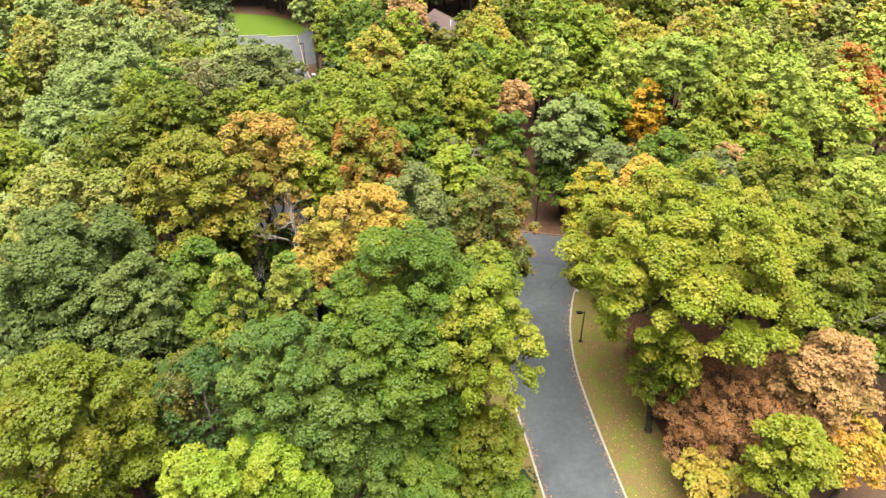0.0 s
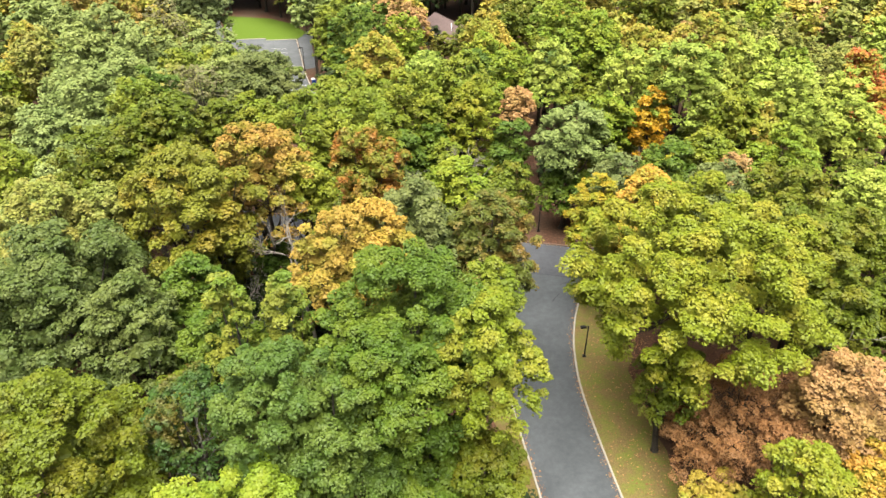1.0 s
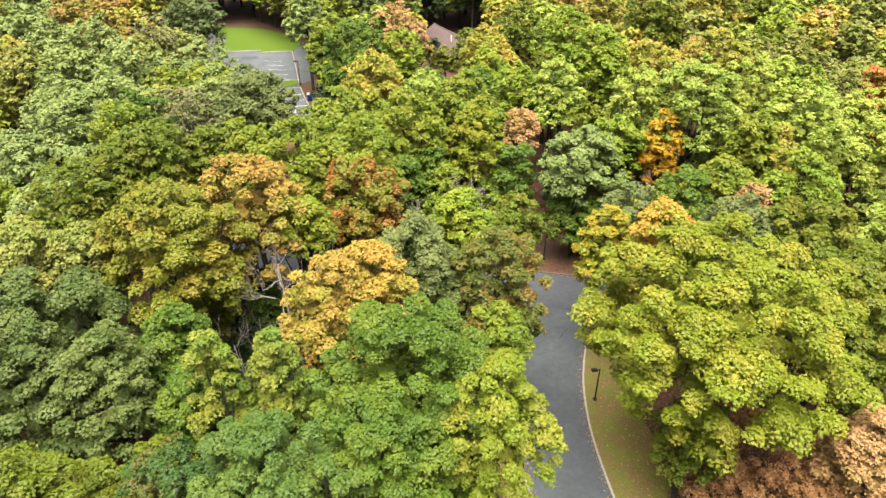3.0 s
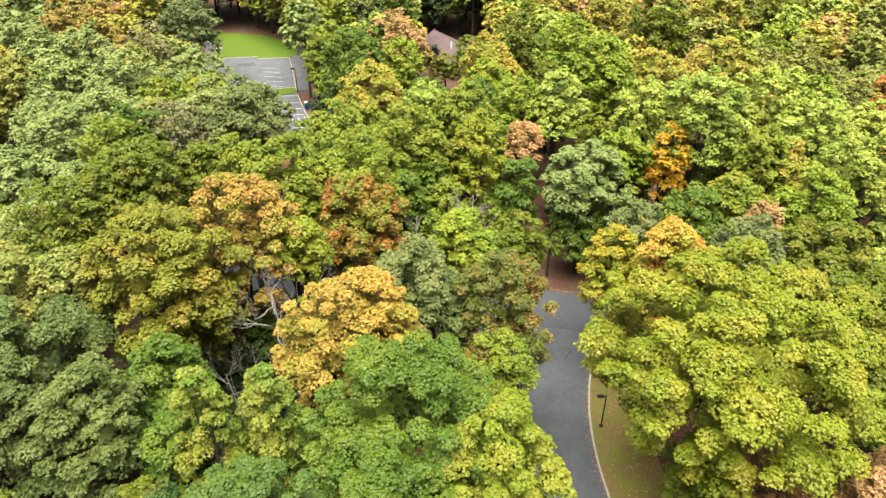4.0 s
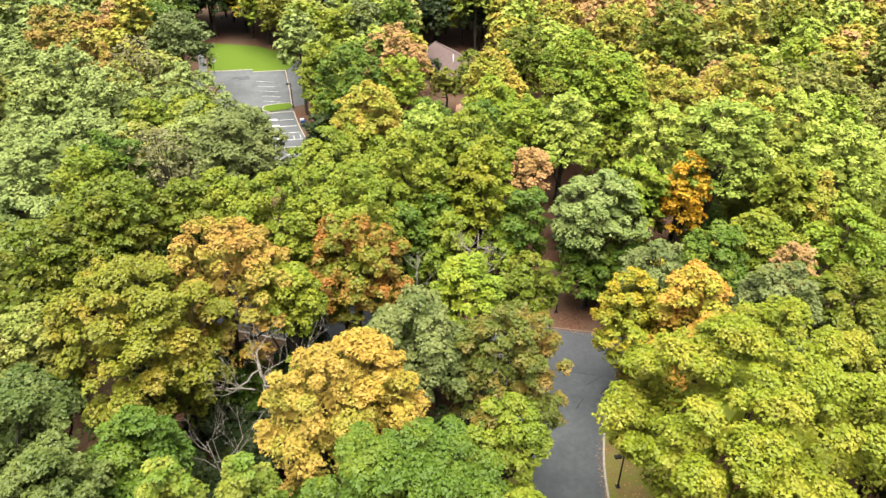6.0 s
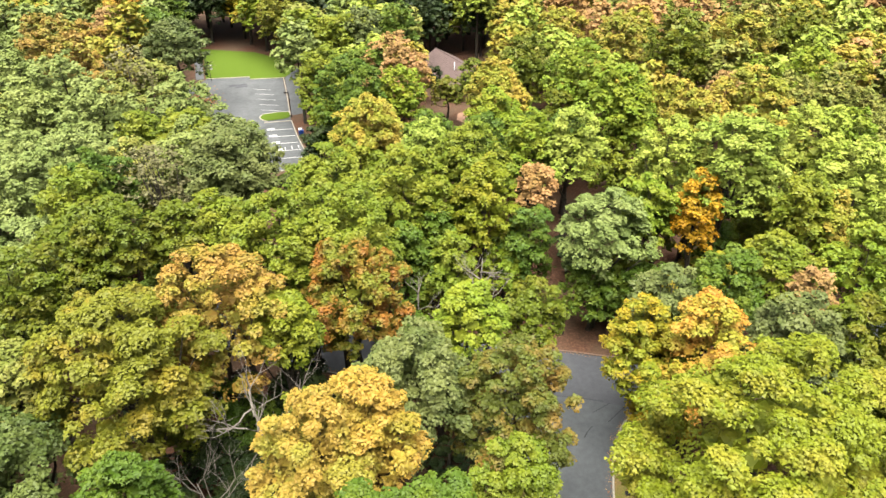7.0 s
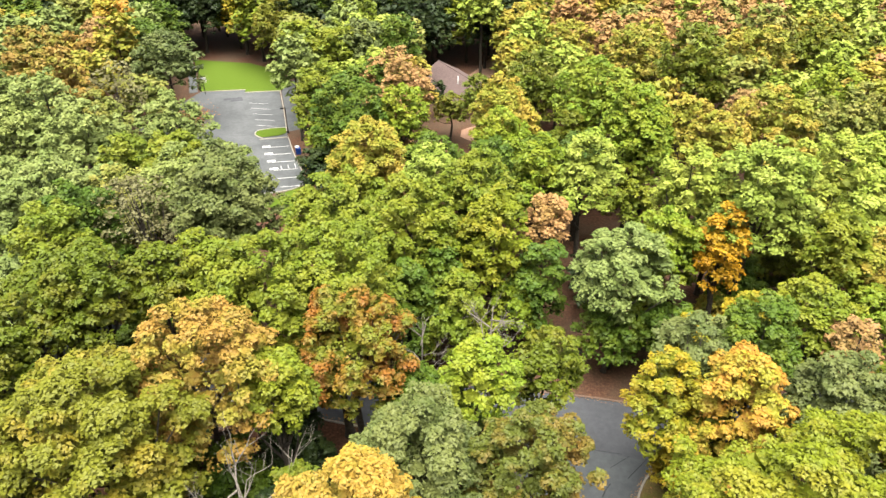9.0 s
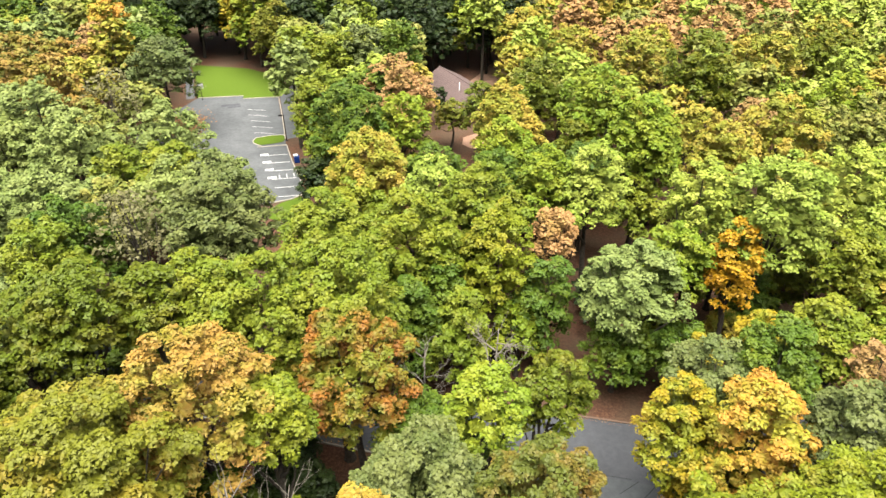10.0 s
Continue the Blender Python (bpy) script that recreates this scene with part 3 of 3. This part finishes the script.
plant("moss", -19.5, 135.0, 16.0, 4.0)
plant("greyish", -15.4, 136.0, 16.5, 4.0)
plant("green", -10.0, 137.0, 17.0, 3.4)
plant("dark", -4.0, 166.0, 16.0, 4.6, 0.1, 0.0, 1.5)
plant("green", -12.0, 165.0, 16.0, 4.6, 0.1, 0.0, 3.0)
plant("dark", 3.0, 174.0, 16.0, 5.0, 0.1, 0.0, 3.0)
plant("tan", 10.6, 153.4, 14.0, 5.0)
plant("tan", 17.4, 140.5, 15.0, 5.0)
plant("tan", 25.5, 130.8, 17.0, 5.0)
plant("yolive", 31.8, 121.1, 20.0, 5.0)
plant("tan", 42.5, 125.3, 18.9, 5.0)
plant("yolive", 54.9, 133.0, 17.4, 5.0)
plant("yolive", 10.3, 119.4, 17.0, 4.6)
plant("ygreen", 16.4, 110.3, 19.2, 4.8)
plant("tan", 35.5, 101.8, 19.2, 4.6)
plant("ygreen", 47.7, 112.9, 17.3, 5.0)
plant("tan", 5.9, 109.1, 14.5, 4.0)
plant("bluish", 13.7, 98.9, 14.5, 3.6)
plant("green", -3.7, 98.0, 14.8, 3.8)
plant("green", 2.5, 92.9, 16.2, 3.8)
plant("green", 8.3, 96.6, 14.9, 3.4)
plant("tan", 4.8, 111.6, 16.3, 4.0)
plant("red", 54.5, 94.0, 16.5, 3.2)
plant("light", 46.0, 78.5, 16.0, 4.0)
plant("light", 50.0, 88.0, 15.5, 3.6)
plant("red", 51.5, 84.0, 15.0, 2.6)
plant("green", -4.5, 63.0, 12.5, 2.8)
plant("moss", -12.3, 64.5, 14.0, 2.8)
plant("green", -1.8, 61.3, 12.0, 2.4)
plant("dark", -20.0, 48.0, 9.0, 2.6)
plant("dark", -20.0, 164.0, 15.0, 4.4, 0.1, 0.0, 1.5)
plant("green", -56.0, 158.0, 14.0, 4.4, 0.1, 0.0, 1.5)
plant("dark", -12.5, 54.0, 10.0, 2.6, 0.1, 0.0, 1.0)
plant("yolive", -10.6, 51.5, 15.5, 1.9, 0.1, 0.0, 6.0)
plant("green", -8.0, 79.5, 12.0, 3.0, 0.1, 0.0, 1.5)
plant("moss", -13.0, 79.5, 18.6, 4.2)
plant("ygreen", 4.4, 77.6, 9.0, 2.4, 0.1, 0.0, 1.0)
plant("green", 18.0, 74.5, 9.5, 2.6, 0.1, 0.0, 1.0)
plant("ochre", -1.6, 127.0, 8.0, 2.4)
plant("dark", -3.9, 135.5, 7.0, 1.5)
plant("yolive", 2.6, 123.0, 12.0, 3.0)
plant("yolive", 5.0, 117.5, 13.0, 3.2)
plant("amber", -62.8, 154.0, 15.0, 5.0)
plant("pink", -59.9, 142.6, 14.5, 4.0)
plant("rust", -59.8, 131.0, 15.5, 4.4)
plant("yellow", 24.5, 73.8, 11.0, 2.2)
plant("yellow", 19.5, 72.9, 9.0, 1.8)
plant("amber", 25.0, 63.0, 9.0, 1.4)
plant("green", -6.8, 57.5, 10.0, 2.6, 0.1, 0.0, 1.0)
plant("green", -11.0, 46.5, 7.0, 2.4, 0.1, 0.0, 0.8)
plant("green", 0.2, 62.8, 8.5, 2.4, 0.1, 0.0, 1.0)
plant("moss", -1.0, 74.5, 12.0, 3.0, 0.1, 0.0, 1.0)
plant("green", -5.5, 75.0, 13.0, 3.0, 0.1, 0.0, 1.5)
plant("dark", -13.0, 61.5, 8.0, 2.6, 0.1, 0.0, 0.6)
plant("ygreen", 20.5, 84.5, 13.0, 3.0, 0.1, 0.0, 1.5)
plant("moss", 17.5, 79.5, 9.0, 2.4, 0.1, 0.0, 1.0)
plant("green", 26.0, 88.0, 14.0, 3.2, 0.1, 0.0, 2.0)
plant("yolive", 13.6, 106.0, 14.0, 3.2, 0.1, 0.0, 1.5)
plant("yolive", 17.0, 60.5, 11.0, 2.4, 1.5, 0.0, 1.0)
plant("green", -17.0, 58.0, 10.0, 2.6, 0.1, 0.0, 1.0)
plant("moss", -22.0, 57.0, 12.0, 2.8, 0.1, 0.0, 1.0)
plant("sage", -36.5, 70.5, 17.0, 4.0, 0.1, 0.0, 3.0)
plant("sage", -45.0, 74.0, 17.0, 4.4, 0.1, 0.0, 3.0)
plant("pale", -53.0, 77.0, 17.0, 4.4, 0.1, 0.0, 3.0)
plant("sage", -38.0, 63.0, 17.0, 4.0, 0.1, 0.0, 3.0)
plant("moss", -46.0, 66.0, 16.0, 4.0, 0.1, 0.0, 3.0)

plant("green", 27.0, 82.0, 9.0, 3.0, 0.1, 0.0, 1.0)
plant("yolive", 31.5, 86.0, 10.0, 3.2, 0.1, 0.0, 1.0)
plant("moss", 35.5, 91.0, 11.0, 3.4, 0.1, 0.0, 1.2)
plant("tan", 24.5, 80.0, 6.0, 2.0, 0.1, 0.0, 0.8)
plant("ygreen", 22.5, 105.0, 14.0, 3.6)
plant("moss", 18.5, 95.0, 13.0, 3.2)

plant("yolive", 35.5, 47.0, 14.0, 3.4)
plant("yolive", 34.5, 54.0, 17.0, 3.6)
plant("green", -26.5, 69.5, 13.0, 3.0, 0.1, 0.0, 1.5)
# bushes added in the darkened leaf colour, to stand for shade in gaps
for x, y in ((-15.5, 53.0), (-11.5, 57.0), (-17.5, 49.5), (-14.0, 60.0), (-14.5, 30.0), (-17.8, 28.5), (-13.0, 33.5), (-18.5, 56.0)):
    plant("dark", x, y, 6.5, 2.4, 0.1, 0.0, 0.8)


# ---- car park, lawn and house beyond the wood ----
car_park = sheet("car_park", CAR_PARK, 0.024, LOT, "worn grey asphalt car park with white stall lines", "car park")
sheet("lawn", LAWN_EDGE, 0.036, LAWN, "mown bright green lawn beside the car park", "lawn")
STEP = Vector((0.95, -2.55))
for k in range(6):
    stripe("stall_line", Vector((-29.9, 124.0)) + STEP * k * 0.97, Vector((-26.6, 124.6)) + STEP * k * 0.97, 0.14, 0.032, PAINT, car_park)
for k in range(4):
    stripe("stall_mark", Vector((-30.6, 124.2)) + STEP * k * 0.95, Vector((-29.4, 124.5)) + STEP * k * 0.95, 0.6, 0.033, PAINT, car_park, "white painted parking symbol")
for k in range(4):
    a = Vector((-27.4, 117.6)) + Vector((0.95, 0.35)) * k
    stripe("hatch_line", a, a + Vector((0.35, -1.1)), 0.12, 0.034, PAINT, car_park)
for k in range(5):
    stripe("stall_line", Vector((-36.8, 141.6)) + STEP * k * 0.92, Vector((-33.4, 141.2)) + STEP * k * 0.92, 0.08, 0.032, PAINT, car_park)
for k in range(4):
    stripe("stall_line", Vector((-47.4, 137.2)) + STEP * k * 0.8, Vector((-43.4, 137.4)) + STEP * k * 0.8, 0.07, 0.032, PAINT, car_park)
stripe("oil_stain", (-41.6, 143.0), (-38.6, 143.8), 0.8, 0.03, FRESH, car_park, "dark damp stain on the asphalt")
stripe("oil_stain", (-40.2, 142.4), (-38.2, 143.0), 0.7, 0.031, FRESH, car_park, "dark damp stain on the asphalt")
drift = [(-45.8 + random.gauss(0, 1.6), 134.5 + random.gauss(0, 2.2)) for _ in range(2500)]
scatter("leaf_drift", drift, 0.16, FALLEN, "drift of brown leaves over the car park stalls", "leaves")
island = sheet("grass_island", spline([(-32.6, 130.0), (-30.5, 130.9), (-28.5, 131.2), (-28.0, 129.0), (-29.8, 128.0), (-31.6, 127.6), (-32.7, 128.6)], 0.5), 0.12, LAWN, "small kerbed grass island in the car park", "grass")


def edging(points, label):
    return kerb(spline(points, 0.8), 0.16, 0.14, label)


edging([(-32.6, 130.2), (-30.5, 131.1), (-28.3, 131.4)], "pale kerb round the grass island")
edging([(-31.2, 127.2), (-32.6, 128.2), (-32.9, 129.4), (-32.5, 130.2)], "pale kerb round the grass island")
edging([(-32.4, 147.3), (-30, 138.4), (-27.8, 129.8)], "pale kerb along the car park")
edging([(-27.2, 127.8), (-25.2, 122), (-23.0, 116.4), (-21.9, 112.4)], "pale kerb along the car park")
edging([(-31.6, 126.9), (-27.3, 127.8)], "pale kerb at the head of the stalls")
edging([(-22.0, 112.2), (-24.6, 110.3), (-33, 107.9)], "pale kerb at the end of the car park")
edging([(-46.8, 146.5), (-38.9, 147.7)], "pale kerb between car park and lawn")
edging([(-38.6, 146.4), (-32.6, 147.3)], "pale kerb between car park and lawn")
edging([(-41.9, 122.2), (-40.2, 125.4), (-39.6, 127)], "pale kerb at the corner of the car park")
sheet("footpath", [(-32.3, 147.3), (-31.2, 152.5), (-30, 153.4), (-28.6, 143), (-25.6, 131), (-27.6, 129.9)], 0.03, LOT, "grey footpath beside the car park", "path")
sheet("footpath", [(-47.2, 146.4), (-50.4, 156), (-53.6, 164), (-55, 163.6), (-51.8, 155.6), (-48.6, 145.9)], 0.03, LOT, "grey footpath beside the lawn", "path")
sheet("grass_patch", [(-22.2, 111.8), (-24.6, 110), (-27, 106.6), (-22, 104.6), (-18.6, 108)], 0.03, LAWN, "patch of grass at the end of the car park", "grass")
sheet("yard", spline([(0.2, 130.9), (2.5, 132.4), (5.4, 132), (6.6, 129), (4.6, 127.4), (1.9, 126.8), (0, 128.4)], 0.6), 0.03, DIRT, "pale pinkish packed-earth yard", "yard")
sheet("yard", spline([(3, 148), (1, 153), (4, 160), (8, 168), (12, 166), (9, 156), (7, 148), (5, 144)], 0.8), 0.03, DIRT, "pale bare earth behind the house", "yard")


def house(x, y, turn, length, width, eave, ridge):
    ob = tagged(new("house"), "low house with a brown shingle gable roof among trees", "house")
    ob.matrix_world = pose(x, y, 0, 0, 0, turn)
    bm = bmesh.new()
    l, w = length / 2 - 0.5, width / 2 - 0.5
    low = [bm.verts.new(v) for v in ((-l, -w, 0), (l, -w, 0), (l, w, 0), (-l, w, 0))]
    top = [bm.verts.new(v) for v in ((-l, -w, eave), (l, -w, eave), (l, w, eave), (-l, w, eave))]
    tip = [bm.verts.new(v) for v in ((-l, 0, ridge - 0.2), (l, 0, ridge - 0.2))]
    for f in ((low[0], low[1], top[1], top[0]), (low[2], low[3], top[3], top[2]), (low[1], low[2], top[2], tip[1], top[1]), (low[3], low[0], top[0], tip[0], top[3])):
        bm.faces.new(f)
    wall = part("wall", bm, WALLS, ob, "brown timber wall")
    rows = 14
    for s in (-1, 1):
        bm = bmesh.new()
        line = []
        for k in range(rows):
            a, b = k / rows, (k + 1) / rows
            for f, up in ((a, 0.05), (b, 0.02)):
                line.append((s * width / 2 * (1 - f), eave - 0.15 + (ridge - eave + 0.15) * f + up))
        ends = [[bm.verts.new((e * length / 2, y, z)) for y, z in line] for e in (-1, 1)]
        for k in range(len(line) - 1):
            bm.faces.new((ends[0][k], ends[1][k], ends[1][k + 1], ends[0][k + 1]))
        bmesh.ops.recalc_face_normals(bm, faces=bm.faces[:])
        part("roof", bm, SHINGLE, ob, "weathered brown shingle roof slope")
    bm = bmesh.new()
    tube(bm, [(-length / 2, 0, ridge + 0.03), (length / 2, 0, ridge + 0.03)], [0.09, 0.09], 6)
    part("ridge_cap", bm, SHINGLE, ob)
    bm = bmesh.new()
    tube(bm, [(2.4, -1.6, ridge - 1.0), (2.4, -1.6, ridge + 0.5)], [0.09, 0.09], 8)
    part("vent_pipe", bm, WHITE, ob, "white vent pipe on the roof")
    return ob


house(*HOUSE, 14.5, 8.4, 3.0, 5.2)


def lamp(x, y, height, turn):
    """A park lamp: base plate, square post, short arm and a flat box head."""
    ob = tagged(new("street_lamp"), "dark metal park lamp post with a flat box head", "street lamp", "park lamps")
    ob.matrix_world = pose(x, y, 0, 0, 0, turn)
    part("base", box(0.38, 0.38, 0.06, (0, 0, 0.02), 0.015), BLACK, ob)
    bm = bmesh.new()
    tube(bm, [(0, 0, 0.05), (0, 0, height)], [0.07, 0.055], 10)
    part("post", bm, BLACK, ob)
    bm = bmesh.new()
    tube(bm, [(0, 0, height - 0.12), (-0.3, 0, height - 0.08)], [0.035, 0.035], 8)
    part("arm", bm, BLACK, ob)
    part("head", box(0.55, 0.36, 0.16, (-0.5, 0, height - 0.15), 0.03), BLACK, ob, "flat dark lamp head")
    return ob


lamp(12.9, 52.8, 3.8, 8)
lamp(10.6, 75.0, 3.6, 90)
lamp(-27.6, 129.4, 4.4, 20)
lamp(3.6, 129.0, 4.0, 0)

board = tagged(new("sign_board"), "white board on a tall thin post by the lawn", "sign")
board.matrix_world = pose(-45.6, 145.6, 0, 0, 0, 10)
bm = bmesh.new()
tube(bm, [(0, 0, 0), (0, 0, 2.6)], [0.06, 0.06], 8)
part("post", bm, BLACK, board)
part("panel", box(1.15, 0.08, 0.9, (0, -0.08, 2.2), 0.01), WHITE, board, "plain white panel")

bin_ = tagged(new("recycling_bin"), "blue plastic recycling bin with a pale lid", "bin")
bin_.matrix_world = pose(-24.6, 122.0, 0, 0, 0, 20)
part("body", box(0.75, 0.75, 1.0, (0, 0, 0.02), 0.06), BLUE, bin_)
part("lid", box(0.62, 0.62, 0.22, (-0.1, 0.1, 1.02), 0.05), WHITE, bin_, "pale lid")

marker = tagged(new("marker_stone"), "small white marker stone on the grass verge", "stone")
marker.matrix_world = pose(13.75, 60.9, 0.0)
bm = bmesh.new()
bmesh.ops.create_icosphere(bm, subdivisions=2, radius=0.13, matrix=Matrix.Diagonal((1, 1, 0.8, 1)))
for v in bm.verts:
    v.co *= 1 + 0.15 * noise.noise(v.co * 9)
part("stone", bm, WHITE, marker)


# ---- dead and leafless trees ----
def branch(bm, at, way, length, thick, depth, rng):
    """A crooked branch that forks."""
    line, p, w = [at], at, way
    for k in range(3):
        w = (w + Vector((rng.gauss(0, 0.18), rng.gauss(0, 0.18), rng.gauss(0.02, 0.14)))).normalized()
        p = p + w * length / 3
        line.append(p)
    tube(bm, line, [thick, thick * 0.8, thick * 0.6, thick * 0.35], 5)
    if depth:
        for k in range(rng.choice((2, 3, 3))):
            a = rng.choice(line[1:])
            turn = Vector((rng.gauss(0, 1), rng.gauss(0, 1), rng.gauss(0.25, 0.6)))
            branch(bm, a, (w + 0.8 * turn.normalized()).normalized(), length * rng.uniform(0.5, 0.75), thick * 0.5, depth - 1, rng)


def dead_tree(x, y, height, lean, seed, label, limbs=8, reach=0.42, start=0.35):
    rng = random.Random(seed)
    ob = tagged(new("dead_tree"), label, "dead tree")
    ob.location = (x, y, 0)
    bm = bmesh.new()
    top = Vector((lean[0], lean[1], height))
    girth = 0.04 + 0.007 * height
    tube(bm, [top * k + Vector((0.2 * math.sin(6 * k), 0, 0)) for k in (0, 0.3, 0.6, 1.0)], [girth * 1.3, girth, girth * 0.7, girth * 0.2], 7)
    part("trunk", bm, DEAD, ob)
    for k in range(limbs):
        bm = bmesh.new()
        f = start + (0.95 - start) * k / limbs
        a = k * 2.4 + rng.uniform(-0.5, 0.5)
        branch(bm, top * f + Vector((0.2 * math.sin(6 * f), 0, 0)), Vector((math.cos(a), math.sin(a), 0.55)).normalized(), height * reach * (1.1 - 0.6 * f), girth * 0.5, 3, rng)
        part("branch", bm, DEAD, ob)
    return ob


BARE = "leafless grey dead tree with crooked branches"
dead_tree(-12.3, 50.8, 17.0, (-0.8, -1.0), 3, BARE, 8, 0.28, 0.6)
dead_tree(-16.0, 48.6, 10.5, (-1.0, -0.5), 5, BARE, 8, 0.42, 0.5)
dead_tree(1.4, 66.0, 15.5, (0.3, 0.2), 8, BARE, 6, 0.22, 0.7)
dead_tree(-3.9, 69.6, 11.0, (0.2, 0), 11, BARE, 5, 0.25, 0.5)
dead_tree(1.0, 34.4, 5.5, (0.2, 0), 14, "bare grey bush of upright twigs at the road edge", 8, 0.5, 0.1)
dead_tree(-15.4, 31.0, 15.5, (0.3, 0), 17, BARE, 7, 0.25, 0.5)
dead_tree(31.5, 44.0, 12.0, (-0.8, -0.5), 21, BARE, 6, 0.3, 0.5)

# ---- the rest of the wood, where no single tree stands out ----
def clear(x, y):
    """Whether a trunk may stand at a place."""
    if any(paved(x + a, y + b) for a, b in ((0, 0), (2, 0), (-2, 0), (0, 2), (0, -2))):
        return False
    return not (8.5 < x < 13.0 and 70 < y < 104 or within(OPEN_SIDE, x, y) or -6 < x < 3.5 and 99 < y < 142)


OPEN_SIDE = [(-35, 99), (-27, 90), (-20, 80), (-12, 80), (-18, 112), (-22, 118), (-26, 130), (-29, 150), (-50, 150), (-50, 135)]
STANDS = [(o.location.x, o.location.y) for o in scene.objects if o.name.startswith("tree")]
WOODS = ["sage", "sage", "pale", "tan", "sage", "moss"], ["light", "tan", "tan", "ygreen", "pale", "tan", "light", "pink", "light", "pale"], ["moss", "light", "ygreen", "yolive", "light"]
rng = random.Random(5)
tries = 0
far_trees = []
singles = 290 - TREES
while tries < 6000:
    tries += 1
    y = rng.uniform(30, 184)
    half = 12 + 0.62 * y
    x = rng.uniform(-half, half)
    gap = 4.6 + 0.01 * y if y < 158 or x > 12 else 4.2
    if y < 62 and -31 < x < 37 or not clear(x, y) or min((a - x) ** 2 + (b - y) ** 2 for a, b in STANDS) < gap * gap:
        continue
    STANDS.append((x, y))
    near = abs(x) < 10 + 0.55 * y and y < 112 and singles > 0
    singles -= near
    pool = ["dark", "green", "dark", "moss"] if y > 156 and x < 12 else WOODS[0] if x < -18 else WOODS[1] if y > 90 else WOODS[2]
    plant(rng.choice(pool), x, y, rng.uniform(13, 17.5) if y < 156 else rng.uniform(12, 16), rng.uniform(2.8, 4.2) if y < 112 else rng.uniform(3.4, 4.8), low=1.5 if y > 156 else 0.0, stuff=None if near else far_trees)


def woods(name, trees, label, category):
    """The many trees that nobody counts, as one mesh of leaves with one of trunks under it."""
    corners, which = [], []
    sorts = sorted({t[0] for t in trees})
    bm = bmesh.new()
    for n, (sort, lobes, inner, cover, size, (x, y, height)) in enumerate(trees):
        np.random.seed(900 + n)
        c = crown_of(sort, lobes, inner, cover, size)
        corners.append(c)
        which.append(np.full(len(c[0]), sorts.index(sort)))
        tube(bm, [(x, y, 0), (x, y, height * 0.5), (x, y, height * 0.85)], [0.3, 0.2, 0.08], 5)
    ob = patches(name, [np.concatenate([c[k] for c in corners]) for k in range(3)], LEAVES[sorts[0]])
    for sort in sorts[1:]:
        ob.data.materials.append(LEAVES[sort])
    ob.data.polygons.foreach_set("material_index", np.concatenate(which).astype(np.int32))
    tagged(ob, label, category, kind="stuff")
    part("trunks", bm, BARK, ob)


woods("far_woods", far_trees, "mixed autumn woodland of green, tan and yellow crowns", "woods")

# low growth under the trees, mostly coloured dark so the gaps read as shaded
bushes = []
for _ in range(1500):
    y = rng.uniform(18, 110)
    x = rng.uniform(-12 - 0.6 * y, 12 + 0.6 * y)
    if len(bushes) < 130 and clear(x, y) and not (13 < x < 30 and 30 < y < 66) and min([(a - x) ** 2 + (b - y) ** 2 for *_, (a, b, h) in bushes] or [99]) > 9:
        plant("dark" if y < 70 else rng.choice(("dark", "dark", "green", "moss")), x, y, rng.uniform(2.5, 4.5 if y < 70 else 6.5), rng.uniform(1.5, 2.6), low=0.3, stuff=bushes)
woods("undergrowth", bushes, "bushes growing under the trees, mostly coloured dark to stand for shade", "bushes")
